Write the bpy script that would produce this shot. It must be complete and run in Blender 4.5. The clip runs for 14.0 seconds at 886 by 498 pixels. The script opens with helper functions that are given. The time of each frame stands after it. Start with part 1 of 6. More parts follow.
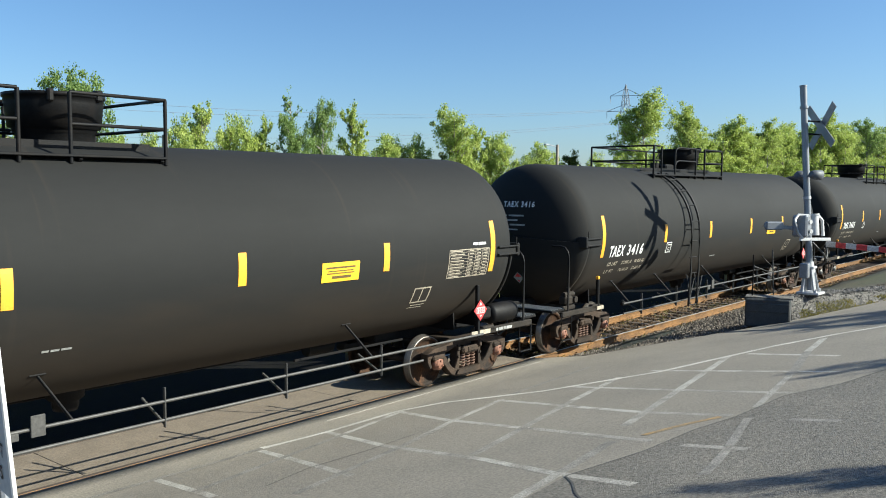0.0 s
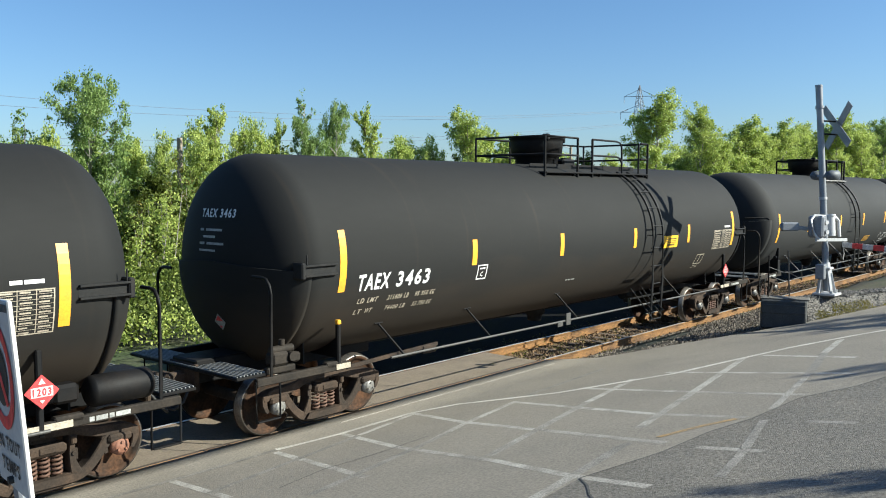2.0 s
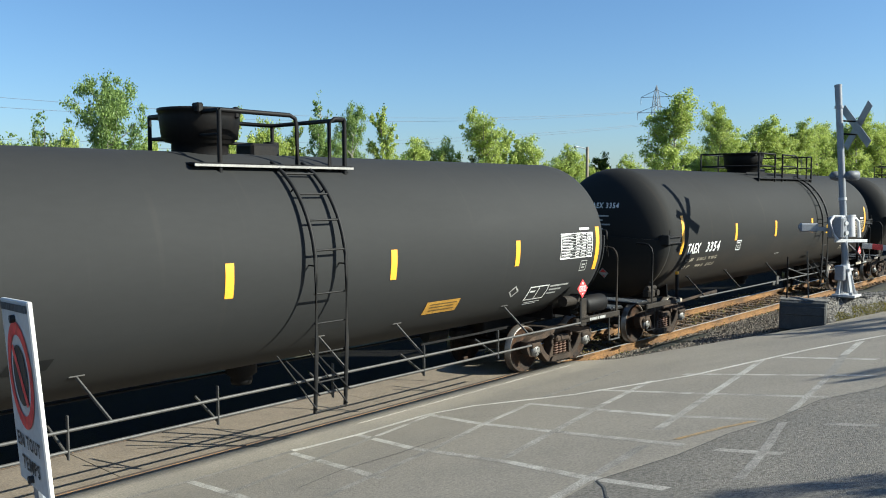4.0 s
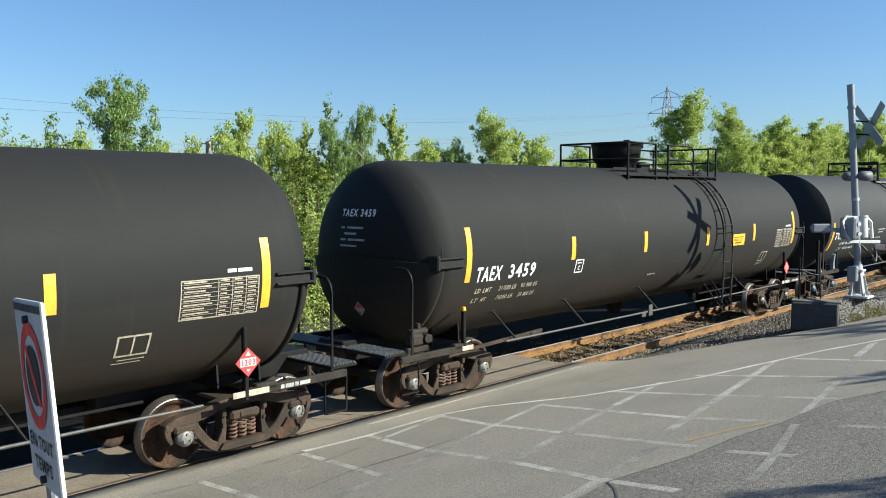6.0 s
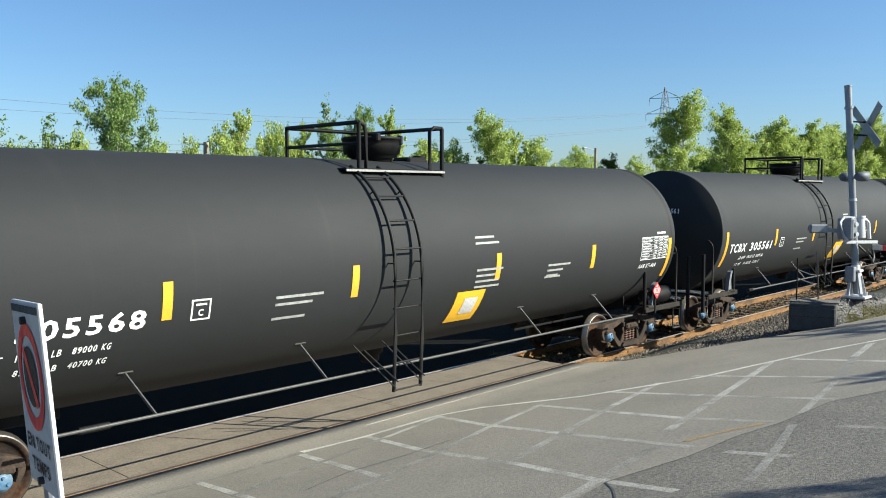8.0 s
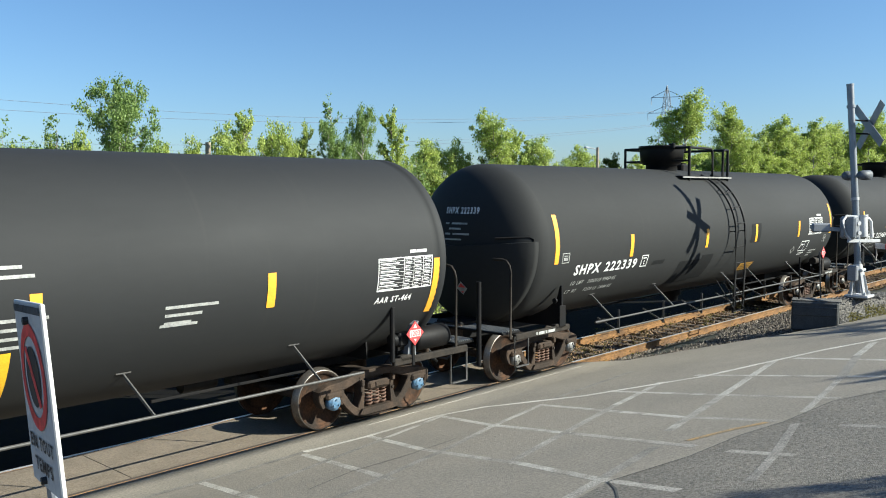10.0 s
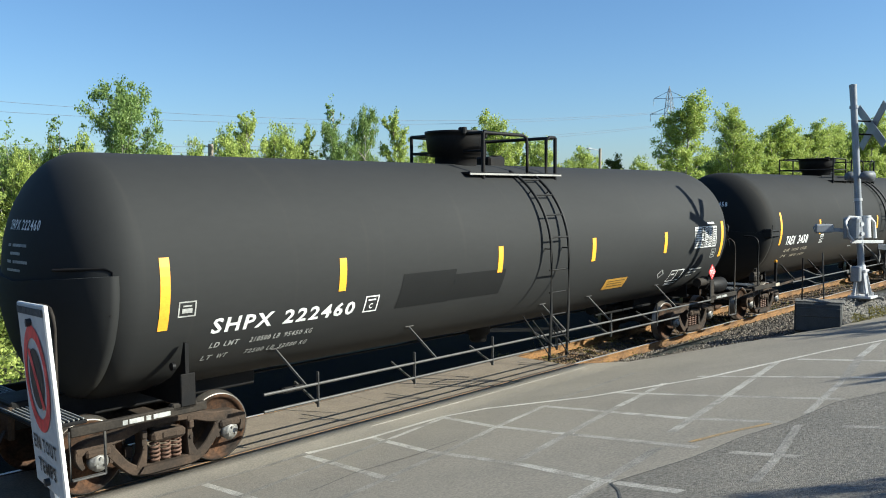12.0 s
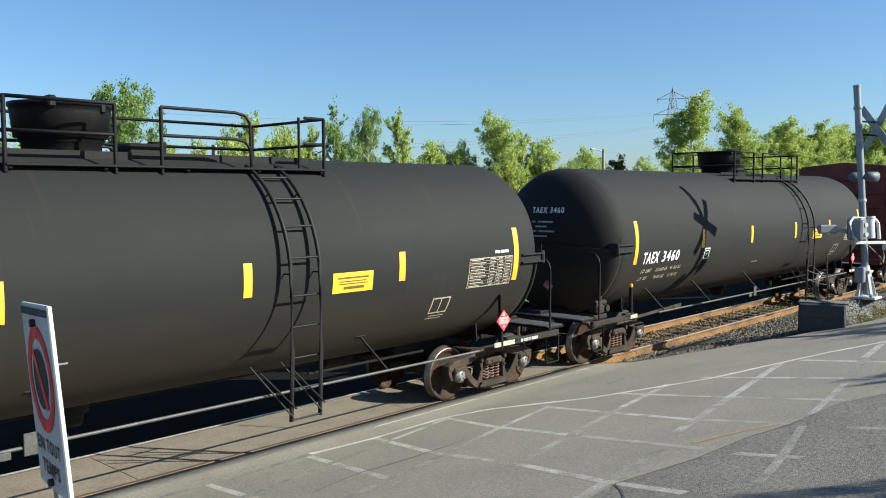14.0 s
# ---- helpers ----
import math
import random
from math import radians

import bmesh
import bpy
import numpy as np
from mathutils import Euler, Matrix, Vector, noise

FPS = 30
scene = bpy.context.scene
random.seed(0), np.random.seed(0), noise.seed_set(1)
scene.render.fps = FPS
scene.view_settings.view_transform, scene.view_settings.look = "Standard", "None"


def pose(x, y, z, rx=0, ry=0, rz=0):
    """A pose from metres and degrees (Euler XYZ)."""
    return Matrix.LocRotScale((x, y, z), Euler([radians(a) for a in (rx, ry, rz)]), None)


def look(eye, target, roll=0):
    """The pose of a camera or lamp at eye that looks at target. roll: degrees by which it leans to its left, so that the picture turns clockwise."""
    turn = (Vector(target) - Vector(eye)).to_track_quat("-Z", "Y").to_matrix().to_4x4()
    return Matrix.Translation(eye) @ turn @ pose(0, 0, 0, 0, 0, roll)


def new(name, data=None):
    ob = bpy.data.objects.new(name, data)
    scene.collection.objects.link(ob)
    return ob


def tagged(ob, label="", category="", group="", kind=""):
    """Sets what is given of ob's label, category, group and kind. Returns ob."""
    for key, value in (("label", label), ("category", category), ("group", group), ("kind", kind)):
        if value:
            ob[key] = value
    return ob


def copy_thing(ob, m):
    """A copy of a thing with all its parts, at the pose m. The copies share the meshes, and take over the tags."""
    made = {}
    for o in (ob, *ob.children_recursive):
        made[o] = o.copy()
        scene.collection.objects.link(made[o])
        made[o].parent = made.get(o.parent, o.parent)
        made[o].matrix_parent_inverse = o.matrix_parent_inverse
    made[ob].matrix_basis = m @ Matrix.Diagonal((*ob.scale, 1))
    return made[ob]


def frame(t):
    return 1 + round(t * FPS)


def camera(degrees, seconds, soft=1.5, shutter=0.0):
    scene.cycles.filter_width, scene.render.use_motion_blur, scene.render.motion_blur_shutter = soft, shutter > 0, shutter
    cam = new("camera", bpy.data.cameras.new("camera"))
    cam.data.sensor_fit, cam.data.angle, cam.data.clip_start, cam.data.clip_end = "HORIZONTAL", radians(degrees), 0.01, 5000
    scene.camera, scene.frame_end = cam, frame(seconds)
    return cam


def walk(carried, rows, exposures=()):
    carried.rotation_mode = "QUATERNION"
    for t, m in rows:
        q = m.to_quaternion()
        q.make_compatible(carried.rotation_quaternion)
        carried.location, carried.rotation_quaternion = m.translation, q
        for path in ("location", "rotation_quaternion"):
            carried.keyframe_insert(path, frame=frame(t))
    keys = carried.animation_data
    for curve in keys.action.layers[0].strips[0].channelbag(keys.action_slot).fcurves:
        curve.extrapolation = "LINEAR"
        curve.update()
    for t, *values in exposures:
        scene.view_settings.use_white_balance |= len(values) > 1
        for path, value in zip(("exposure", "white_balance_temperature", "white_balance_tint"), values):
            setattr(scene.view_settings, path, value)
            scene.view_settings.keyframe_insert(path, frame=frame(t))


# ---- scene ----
# ---- camera ----
EYE = Vector((0.0, -10.69, 3.56))
# seconds, heading from the track's direction, pitch, lean to the right
TURNS = [
    (0.0, 39.94, -4.09, -0.23), (0.5, 39.97, -4.01, -0.25), (1.0, 40.10, -3.99, -0.19), (1.5, 40.53, -3.98, -0.12),
    (2.0, 40.86, -3.98, -0.03), (2.2, 40.98, -3.97, -0.01), (3.2, 41.55, -3.92, 0.06), (4.3, 42.10, -3.87, 0.11),
    (4.5, 42.19, -3.86, 0.11), (5.0, 42.35, -3.84, 0.09),
    (5.5, 42.51, -3.83, 0.11), (6.0, 42.65, -3.82, 0.16), (6.5, 42.15, -3.81, 0.12), (7.0, 42.27, -3.79, 0.13),
    (7.5, 42.44, -3.77, 0.15), (7.7, 42.48, -3.77, 0.16), (8.8, 42.57, -3.79, 0.23), (9.8, 42.63, -3.80, 0.29),
    (10.0, 42.65, -3.80, 0.30), (10.5, 42.73, -3.80, 0.34), (11.0, 42.84, -3.79, 0.37),
    (11.5, 42.76, -3.74, 0.39), (12.0, 42.82, -3.71, 0.38), (12.5, 42.90, -3.72, 0.37), (13.0, 42.97, -3.67, 0.39),
    (13.5, 43.03, -3.68, 0.37), (14.0, 43.04, -3.66, 0.38)]


def view(heading, pitch, lean):
    h, p = radians(heading), radians(pitch)
    way = Vector((math.cos(h) * math.cos(p), math.sin(h) * math.cos(p), math.sin(p)))
    return look(EYE, EYE + way, -lean)


cam = camera(55.2, 14.0, soft=1.0)
walk(cam, [(t, view(h, p, r)) for t, h, p, r in TURNS], exposures=[(0.0, 1.2, 5350, 4), (14.0, 1.2, 5350, 4)])

# ---- world and sun ----
SUN_WAY = Vector((0.62, -1.0, 0.70)).normalized()
world = bpy.data.worlds.new("sky")
scene.world = world
world.use_nodes = True
wn = world.node_tree
sky = wn.nodes.new("ShaderNodeTexSky")
sky.sky_type = 'NISHITA'
sky.sun_disc = False
sky.sun_elevation = math.asin(SUN_WAY.z)
sky.sun_rotation = math.atan2(SUN_WAY.x, SUN_WAY.y)
sky.air_density, sky.dust_density, sky.ozone_density = 1.0, 0.6, 3.4
wn.nodes["Background"].inputs["Strength"].default_value = 0.055
wn.links.new(sky.outputs[0], wn.nodes["Background"].inputs["Color"])
sun_data = bpy.data.lights.new("sun", 'SUN')
sun_data.energy, sun_data.angle, sun_data.color = 5.0, radians(0.5), (1.0, 0.86, 0.64)
sun = new("sun", sun_data)
sun.matrix_world = look(SUN_WAY * 60, (0, 0, 0))


# ---- materials ----
def material(name, color, rough=0.6, metal=0.0, spots=None, scale=3.0, fine=40.0, bump=0.0, bump_scale=60.0, random_shade=0.0,
             amount=0.5, island=0.0, spec=0.5, fine_amount=0.25, stretch=(1, 1, 1)):
    """A worn surface: colour, a second colour in broad patches, fine grain, roughness that varies and a fine relief."""
    m = bpy.data.materials.new(name)
    m.use_nodes = True
    n, l = m.node_tree.nodes, m.node_tree.links
    b = n["Principled BSDF"]
    b.inputs["Metallic"].default_value = metal
    b.inputs["Specular IOR Level"].default_value = spec
    tc = n.new("ShaderNodeTexCoord")
    mp = n.new("ShaderNodeMapping")
    mp.inputs["Scale"].default_value = stretch
    l.new(tc.outputs["Object"], mp.inputs["Vector"])
    big = n.new("ShaderNodeTexNoise")
    big.inputs["Scale"].default_value, big.inputs["Detail"].default_value = scale, 6
    l.new(mp.outputs[0], big.inputs["Vector"])
    small = n.new("ShaderNodeTexNoise")
    small.inputs["Scale"].default_value, small.inputs["Detail"].default_value = fine, 3
    l.new(mp.outputs[0], small.inputs["Vector"])
    ramp = n.new("ShaderNodeMapRange")
    ramp.inputs["From Min"].default_value, ramp.inputs["From Max"].default_value = 0.42, 0.68
    l.new(big.outputs[0], ramp.inputs["Value"])
    mul = n.new("ShaderNodeMath")
    mul.operation = 'MULTIPLY'
    mul.inputs[1].default_value = amount
    l.new(ramp.outputs[0], mul.inputs[0])
    mix = n.new("ShaderNodeMix")
    mix.data_type = 'RGBA'
    mix.inputs["A"].default_value = (*color, 1)
    mix.inputs["B"].default_value = (*(spots or tuple(c * 0.7 for c in color)), 1)
    l.new(mul.outputs[0], mix.inputs["Factor"])
    # fine grain as a brightness about one
    g = n.new("ShaderNodeMapRange")
    g.inputs["From Min"].default_value, g.inputs["From Max"].default_value = 0.3, 0.7
    g.inputs["To Min"].default_value, g.inputs["To Max"].default_value = 1 - fine_amount, 1 + fine_amount
    l.new(small.outputs[0], g.inputs["Value"])
    shade = n.new("ShaderNodeHueSaturation")
    l.new(mix.outputs["Result"], shade.inputs["Color"])
    value = g.outputs[0]
    for amount2, kind in ((random_shade, "ob"), (island, "is")):
        if amount2:
            src = n.new("ShaderNodeObjectInfo" if kind == "ob" else "ShaderNodeNewGeometry")
            r = n.new("ShaderNodeMapRange")
            r.inputs["To Min"].default_value, r.inputs["To Max"].default_value = 1 - amount2, 1 + amount2
            l.new(src.outputs["Random" if kind == "ob" else "Random Per Island"], r.inputs["Value"])
            mm = n.new("ShaderNodeMath")
            mm.operation = 'MULTIPLY'
            l.new(value, mm.inputs[0])
            l.new(r.outputs[0], mm.inputs[1])
            value = mm.outputs[0]
    l.new(value, shade.inputs["Value"])
    l.new(shade.outputs[0], b.inputs["Base Color"])
    rr = n.new("ShaderNodeMapRange")
    rr.inputs["To Min"].default_value, rr.inputs["To Max"].default_value = max(0.05, rough - 0.1), min(1, rough + 0.1)
    l.new(big.outputs[0], rr.inputs["Value"])
    l.new(rr.outputs[0], b.inputs["Roughness"])
    if bump:
        bn = n.new("ShaderNodeTexNoise")
        bn.inputs["Scale"].default_value, bn.inputs["Detail"].default_value = bump_scale, 4
        l.new(tc.outputs["Object"], bn.inputs["Vector"])
        bp = n.new("ShaderNodeBump")
        bp.inputs["Strength"].default_value, bp.inputs["Distance"].default_value = bump, 0.02
        l.new(bn.outputs[0], bp.inputs["Height"])
        l.new(bp.outputs[0], b.inputs["Normal"])
    return m


def tank_paint(name, color, rough, spec, dust, low, high):
    """Satin tank paint with faint rolled-on bands, dust thrown up by the wheels over the lower skin and thin run-down streaks."""
    m = material(name, color, rough, spots=tuple(c * 1.2 for c in color), scale=0.6, fine=9, amount=0.7, fine_amount=0.05, bump=0.012, bump_scale=2, stretch=(0.5, 1, 1.6), spec=spec)
    n, l = m.node_tree.nodes, m.node_tree.links
    b = n["Principled BSDF"]
    paint = b.inputs["Base Color"].links[0].from_socket
    tc = n.new("ShaderNodeTexCoord")
    sep = n.new("ShaderNodeSeparateXYZ")
    l.new(tc.outputs["Object"], sep.inputs[0])
    # long drifts of dust along the skin, broken up by finer noise
    mp = n.new("ShaderNodeMapping")
    mp.inputs["Scale"].default_value = (0.55, 0.5, 2.2)
    l.new(tc.outputs["Object"], mp.inputs["Vector"])
    no = n.new("ShaderNodeTexNoise")
    no.inputs["Scale"].default_value, no.inputs["Detail"].default_value = 1.1, 8
    l.new(mp.outputs[0], no.inputs["Vector"])
    up = n.new("ShaderNodeMath")
    up.operation = 'MULTIPLY_ADD'
    up.inputs[1].default_value = -1.1
    l.new(no.outputs[0], up.inputs[0])
    l.new(sep.outputs["Z"], up.inputs[2])
    mask = n.new("ShaderNodeMapRange")
    mask.inputs["From Min"].default_value, mask.inputs["From Max"].default_value = high, low
    mask.inputs["To Max"].default_value = 0.75
    l.new(up.outputs[0], mask.inputs["Value"])
    mix = n.new("ShaderNodeMix")
    mix.data_type = 'RGBA'
    mix.inputs["B"].default_value = (*dust, 1)
    l.new(mask.outputs[0], mix.inputs["Factor"])
    l.new(paint, mix.inputs["A"])
    # narrow streaks that run down round the barrel
    mp2 = n.new("ShaderNodeMapping")
    mp2.inputs["Scale"].default_value = (5.0, 0.25, 0.25)
    l.new(tc.outputs["Object"], mp2.inputs["Vector"])
    no2 = n.new("ShaderNodeTexNoise")
    no2.inputs["Scale"].default_value, no2.inputs["Detail"].default_value = 1.6, 4
    l.new(mp2.outputs[0], no2.inputs["Vector"])
    st = n.new("ShaderNodeMapRange")
    st.inputs["From Min"].default_value, st.inputs["From Max"].default_value = 0.62, 0.8
    st.inputs["To Max"].default_value = 0.5
    l.new(no2.outputs[0], st.inputs["Value"])
    mix2 = n.new("ShaderNodeMix")
    mix2.data_type = 'RGBA'
    mix2.inputs["B"].default_value = (*(c * 0.8 + d * 0.5 for c, d in zip(color, dust)), 1)
    l.new(st.outputs[0], mix2.inputs["Factor"])
    l.new(mix.outputs["Result"], mix2.inputs["A"])
    l.new(mix2.outputs["Result"], b.inputs["Base Color"])
    return m


def leaf_material(name, color, tip):
    m = bpy.data.materials.new(name)
    m.use_nodes = True
    n, l = m.node_tree.nodes, m.node_tree.links
    b = n["Principled BSDF"]
    b.inputs["Roughness"].default_value = 0.5
    b.inputs["Specular IOR Level"].default_value = 0.3
    geo = n.new("ShaderNodeNewGeometry")
    tc = n.new("ShaderNodeTexCoord")
    no = n.new("ShaderNodeTexNoise")
    no.inputs["Scale"].default_value = 0.8
    l.new(tc.outputs["Object"], no.inputs["Vector"])
    add = n.new("ShaderNodeMath")
    add.operation = 'MULTIPLY_ADD'
    add.inputs[1].default_value = 0.6
    l.new(geo.outputs["Random Per Island"], add.inputs[0])
    sub = n.new("ShaderNodeMath")
    sub.operation = 'SUBTRACT'
    sub.inputs[1].default_value = 0.3
    l.new(no.outputs[0], sub.inputs[0])
    l.new(sub.outputs[0], add.inputs[2])
    mix = n.new("ShaderNodeMix")
    mix.data_type = 'RGBA'
    mix.inputs["A"].default_value, mix.inputs["B"].default_value = (*color, 1), (*tip, 1)
    l.new(add.outputs[0], mix.inputs["Factor"])
    l.new(mix.outputs["Result"], b.inputs["Base Color"])
    tr = n.new("ShaderNodeBsdfTranslucent")
    l.new(mix.outputs["Result"], tr.inputs["Color"])
    ms = n.new("ShaderNodeMixShader")
    ms.inputs[0].default_value = 0.45
    l.new(b.outputs[0], ms.inputs[1])
    l.new(tr.outputs[0], ms.inputs[2])
    l.new(ms.outputs[0], n["Material Output"].inputs["Surface"])
    return m


ASPHALT = material("asphalt", (0.236, 0.21, 0.168), 0.9, spots=(0.185, 0.166, 0.136), scale=0.5, fine=38, bump=0.4, bump_scale=90, fine_amount=0.24, amount=0.8)
PANEL = material("crossing_panel", (0.19, 0.155, 0.113), 0.85, spots=(0.125, 0.1, 0.073), scale=2.2, fine=40, bump=0.4, bump_scale=70)
PAINT = material("road_paint", (0.42, 0.395, 0.345), 0.8, spots=(0.235, 0.215, 0.18), scale=2.5, fine=60, bump=0.3, bump_scale=90, amount=1.0, fine_amount=0.5)
PAINT_WORN = material("worn_road_paint", (0.32, 0.297, 0.255), 0.85, spots=(0.2, 0.183, 0.155), scale=3, fine=60, bump=0.3, bump_scale=90, amount=1.0, fine_amount=0.5)
PAINT_FAINT = material("faint_road_paint", (0.235, 0.217, 0.186), 0.85, spots=(0.15, 0.138, 0.118), scale=3, fine=60, bump=0.3, bump_scale=90, amount=1.0, fine_amount=0.5)
PAINT_EDGE = material("road_edge_paint", (0.58, 0.55, 0.485), 0.8, spots=(0.36, 0.335, 0.285), scale=2.0, fine=60, amount=0.9, fine_amount=0.4)
ASPHALT_DARK = material("darker_asphalt", (0.15, 0.136, 0.112), 0.9, spots=(0.185, 0.166, 0.136), scale=0.8, fine=34, bump=0.6, bump_scale=90, fine_amount=0.45, amount=0.8)
CRACK = material("crack_filler", (0.07, 0.068, 0.063), 0.9)
PAINT_YELLOW = material("road_paint_yellow", (0.36, 0.235, 0.09), 0.7, spots=(0.24, 0.19, 0.12), scale=5, fine=60, amount=1.0, fine_amount=0.5)
GROUND = material("ground", (0.06, 0.055, 0.03), 0.95, spots=(0.035, 0.055, 0.015), scale=0.35, fine=12, bump=0.6, bump_scale=8, amount=1.0, fine_amount=0.5)
GRAVEL = material("gravel", (0.05, 0.038, 0.025), 0.9, spots=(0.026, 0.021, 0.016), scale=2.5, fine=30, bump=1.0, bump_scale=30, amount=0.9, fine_amount=0.6)
STONE = material("ballast_stone", (0.15, 0.098, 0.05), 0.9, spots=(0.06, 0.042, 0.027), scale=1.2, fine=30, island=0.8)
STONE_GREY = material("grey_ballast_stone", (0.15, 0.128, 0.1), 0.9, spots=(0.06, 0.05, 0.04), scale=1.2, fine=30, island=0.8)
GRAVEL_PALE = material("pale_gravel", (0.13, 0.12, 0.105), 0.9, spots=(0.08, 0.074, 0.064), scale=2.5, fine=30, bump=1.0, bump_scale=30, amount=0.9, fine_amount=0.6)
STONE_PALE = material("pale_stone", (0.17, 0.16, 0.145), 0.9, spots=(0.1, 0.095, 0.085), scale=1.2, fine=30, island=0.5)
# dark ground with the train's shadow put into its colour, hence near black
SHADOW_GROUND = material("shadow_black_ground", (0.011, 0.0105, 0.010), 0.95, spots=(0.018, 0.017, 0.015), scale=2, fine=30, bump=0.8, bump_scale=30, spec=0.03)
GRASS = leaf_material("grass", (0.12, 0.12, 0.02), (0.27, 0.235, 0.06))
CONCRETE = material("concrete", (0.062, 0.064, 0.063), 0.9, spots=(0.035, 0.037, 0.037), scale=4, fine=40, bump=0.4)
RAIL = material("rusty_rail", (0.205, 0.105, 0.03), 0.8, spots=(0.07, 0.038, 0.016), scale=3, fine=30, bump=0.3, stretch=(0.5, 1, 1), fine_amount=0.45, amount=0.9)
RAIL_TOP = material("polished_rail_head", (0.62, 0.6, 0.57), 0.45, 0.6, scale=3, fine=30)
TIE = material("weathered_timber", (0.1, 0.075, 0.055), 0.9, scale=3, fine=30, bump=0.5)
RAIL_DULL = material("dull_buried_rail", (0.06, 0.045, 0.034), 0.7, spots=(0.1, 0.07, 0.05), scale=2, stretch=(0.3, 1, 1))
RUBBER = material("flangeway_filler", (0.012, 0.012, 0.012), 0.8)
TANK = tank_paint("charcoal_tank_paint", (0.0103, 0.0104, 0.0098), 0.8, 0.3, (0.042, 0.029, 0.017), 0.5, 1.7)
TANK_SLATE = tank_paint("slate_black_tank_paint", (0.0112, 0.0119, 0.0124), 0.76, 0.44, (0.024, 0.022, 0.019), 0.2, 1.0)
TANK_GREY = tank_paint("dark_grey_tank_paint", (0.0158, 0.0162, 0.016), 0.8, 0.36, (0.027, 0.024, 0.019), 0.3, 1.1)
PATCH = material("repainted_patch", (0.0068, 0.0072, 0.0074), 0.78, spots=(0.009, 0.0094, 0.0094), scale=2, spec=0.24, fine_amount=0.05)
FRAME = material("black_frame_paint", (0.0055, 0.0055, 0.006), 0.6, spots=(0.014, 0.0105, 0.008), scale=4, fine=30, bump=0.1, spec=0.2)
SILL = material("dusty_sill_paint", (0.022, 0.0185, 0.015), 0.75, spots=(0.05, 0.04, 0.03), scale=4, fine=30, bump=0.15, spec=0.2)
LADDER = material("dark_ladder_steel", (0.011, 0.011, 0.011), 0.6, spots=(0.022, 0.019, 0.016), scale=6, spec=0.25)
ROD = material("grey_dusty_rod", (0.07, 0.067, 0.062), 0.55, spots=(0.03, 0.028, 0.026), scale=5, fine=30)
CAST = material("brake_dusted_casting", (0.032, 0.024, 0.018), 0.85, spots=(0.075, 0.05, 0.033), scale=3.5, fine=40, bump=0.3, amount=0.8, spec=0.25)
SPRING = material("rusty_spring", (0.11, 0.06, 0.038), 0.7, spots=(0.09, 0.05, 0.035), scale=8)
WHEEL = material("rusty_wheel_plate", (0.022, 0.016, 0.012), 0.8, spots=(0.1, 0.047, 0.021), scale=3, fine=30, amount=0.75, fine_amount=0.4, spec=0.2)
TREAD = material("bright_wheel_tread", (0.2, 0.185, 0.165), 0.42, 0.9, spots=(0.12, 0.09, 0.07), scale=5)
CAP = material("bearing_cap", (0.22, 0.215, 0.2), 0.5, spots=(0.1, 0.09, 0.08), scale=12, metal=0.4)
CAP_BLUE = material("blue_bearing_cap", (0.08, 0.16, 0.26), 0.5, spots=(0.16, 0.17, 0.17), scale=12)
CAP_RUST = material("rusty_bearing_cap", (0.22, 0.1, 0.06), 0.7, scale=12)
YELLOW = material("yellow_reflective_tape", (0.8, 0.385, 0.02), 0.45, spots=(0.7, 0.31, 0.025), scale=6, amount=0.6, fine_amount=0.1)
YELLOW_PLACARD = material("yellow_placard", (0.85, 0.47, 0.012), 0.5, scale=6, amount=0.3, fine_amount=0.1)
AMBER_PLACARD = material("amber_placard", (0.42, 0.23, 0.03), 0.6, spots=(0.3, 0.15, 0.02), scale=6)
DARK_INK = material("dark_ink", (0.12, 0.08, 0.02), 0.6)
WHITE = material("white_lettering", (0.78, 0.78, 0.76), 0.6, spots=(0.55, 0.54, 0.51), scale=9, amount=0.7)
GREY_WHITE = material("faded_white_stencil", (0.36, 0.36, 0.34), 0.6, spots=(0.2, 0.2, 0.19), scale=9, amount=0.8)
BEIGE = material("dusty_cream_stencil", (0.42, 0.37, 0.28), 0.6, spots=(0.26, 0.22, 0.17), scale=9, amount=0.8)
RED = material("red_placard", (0.62, 0.05, 0.05), 0.5, spots=(0.5, 0.06, 0.06), scale=8)
PLACARD_WHITE = material("placard_white", (0.6, 0.58, 0.56), 0.5)
GALV = material("silver_painted_steel", (0.24, 0.25, 0.27), 0.42, spots=(0.18, 0.19, 0.2), scale=4, metal=0.3, fine_amount=0.12)
WHITE_STEEL = material("white_enamel", (0.5, 0.5, 0.5), 0.45, spots=(0.36, 0.36, 0.355), scale=4, amount=0.6, fine_amount=0.1)
LAMP_GREY = material("dull_lamp_housing", (0.09, 0.1, 0.115), 0.6, spots=(0.06, 0.065, 0.075), scale=6)
TOE = material("dusty_white_paint", (0.3, 0.29, 0.27), 0.6, spots=(0.16, 0.155, 0.145), scale=3)
SIGN_WHITE = material("sign_face", (0.5, 0.49, 0.47), 0.6, spots=(0.4, 0.39, 0.37), scale=6, fine_amount=0.08)
BLACK = material("black_ink", (0.02, 0.02, 0.02), 0.6)
BOXCAR = material("oxide_red_paint", (0.17, 0.035, 0.025), 0.65, spots=(0.1, 0.025, 0.02), scale=2.5, fine=20, amount=0.9)
BOXCAR_PANEL = material("weathered_white_panel", (0.62, 0.5, 0.44), 0.7, spots=(0.5, 0.33, 0.26), scale=2)
RED_LAMP = material("red_reflector", (0.5, 0.03, 0.02), 0.3)
BARK = material("bark", (0.16, 0.14, 0.115), 0.9, spots=(0.09, 0.075, 0.06), scale=6, fine=30, bump=0.5, bump_scale=20)
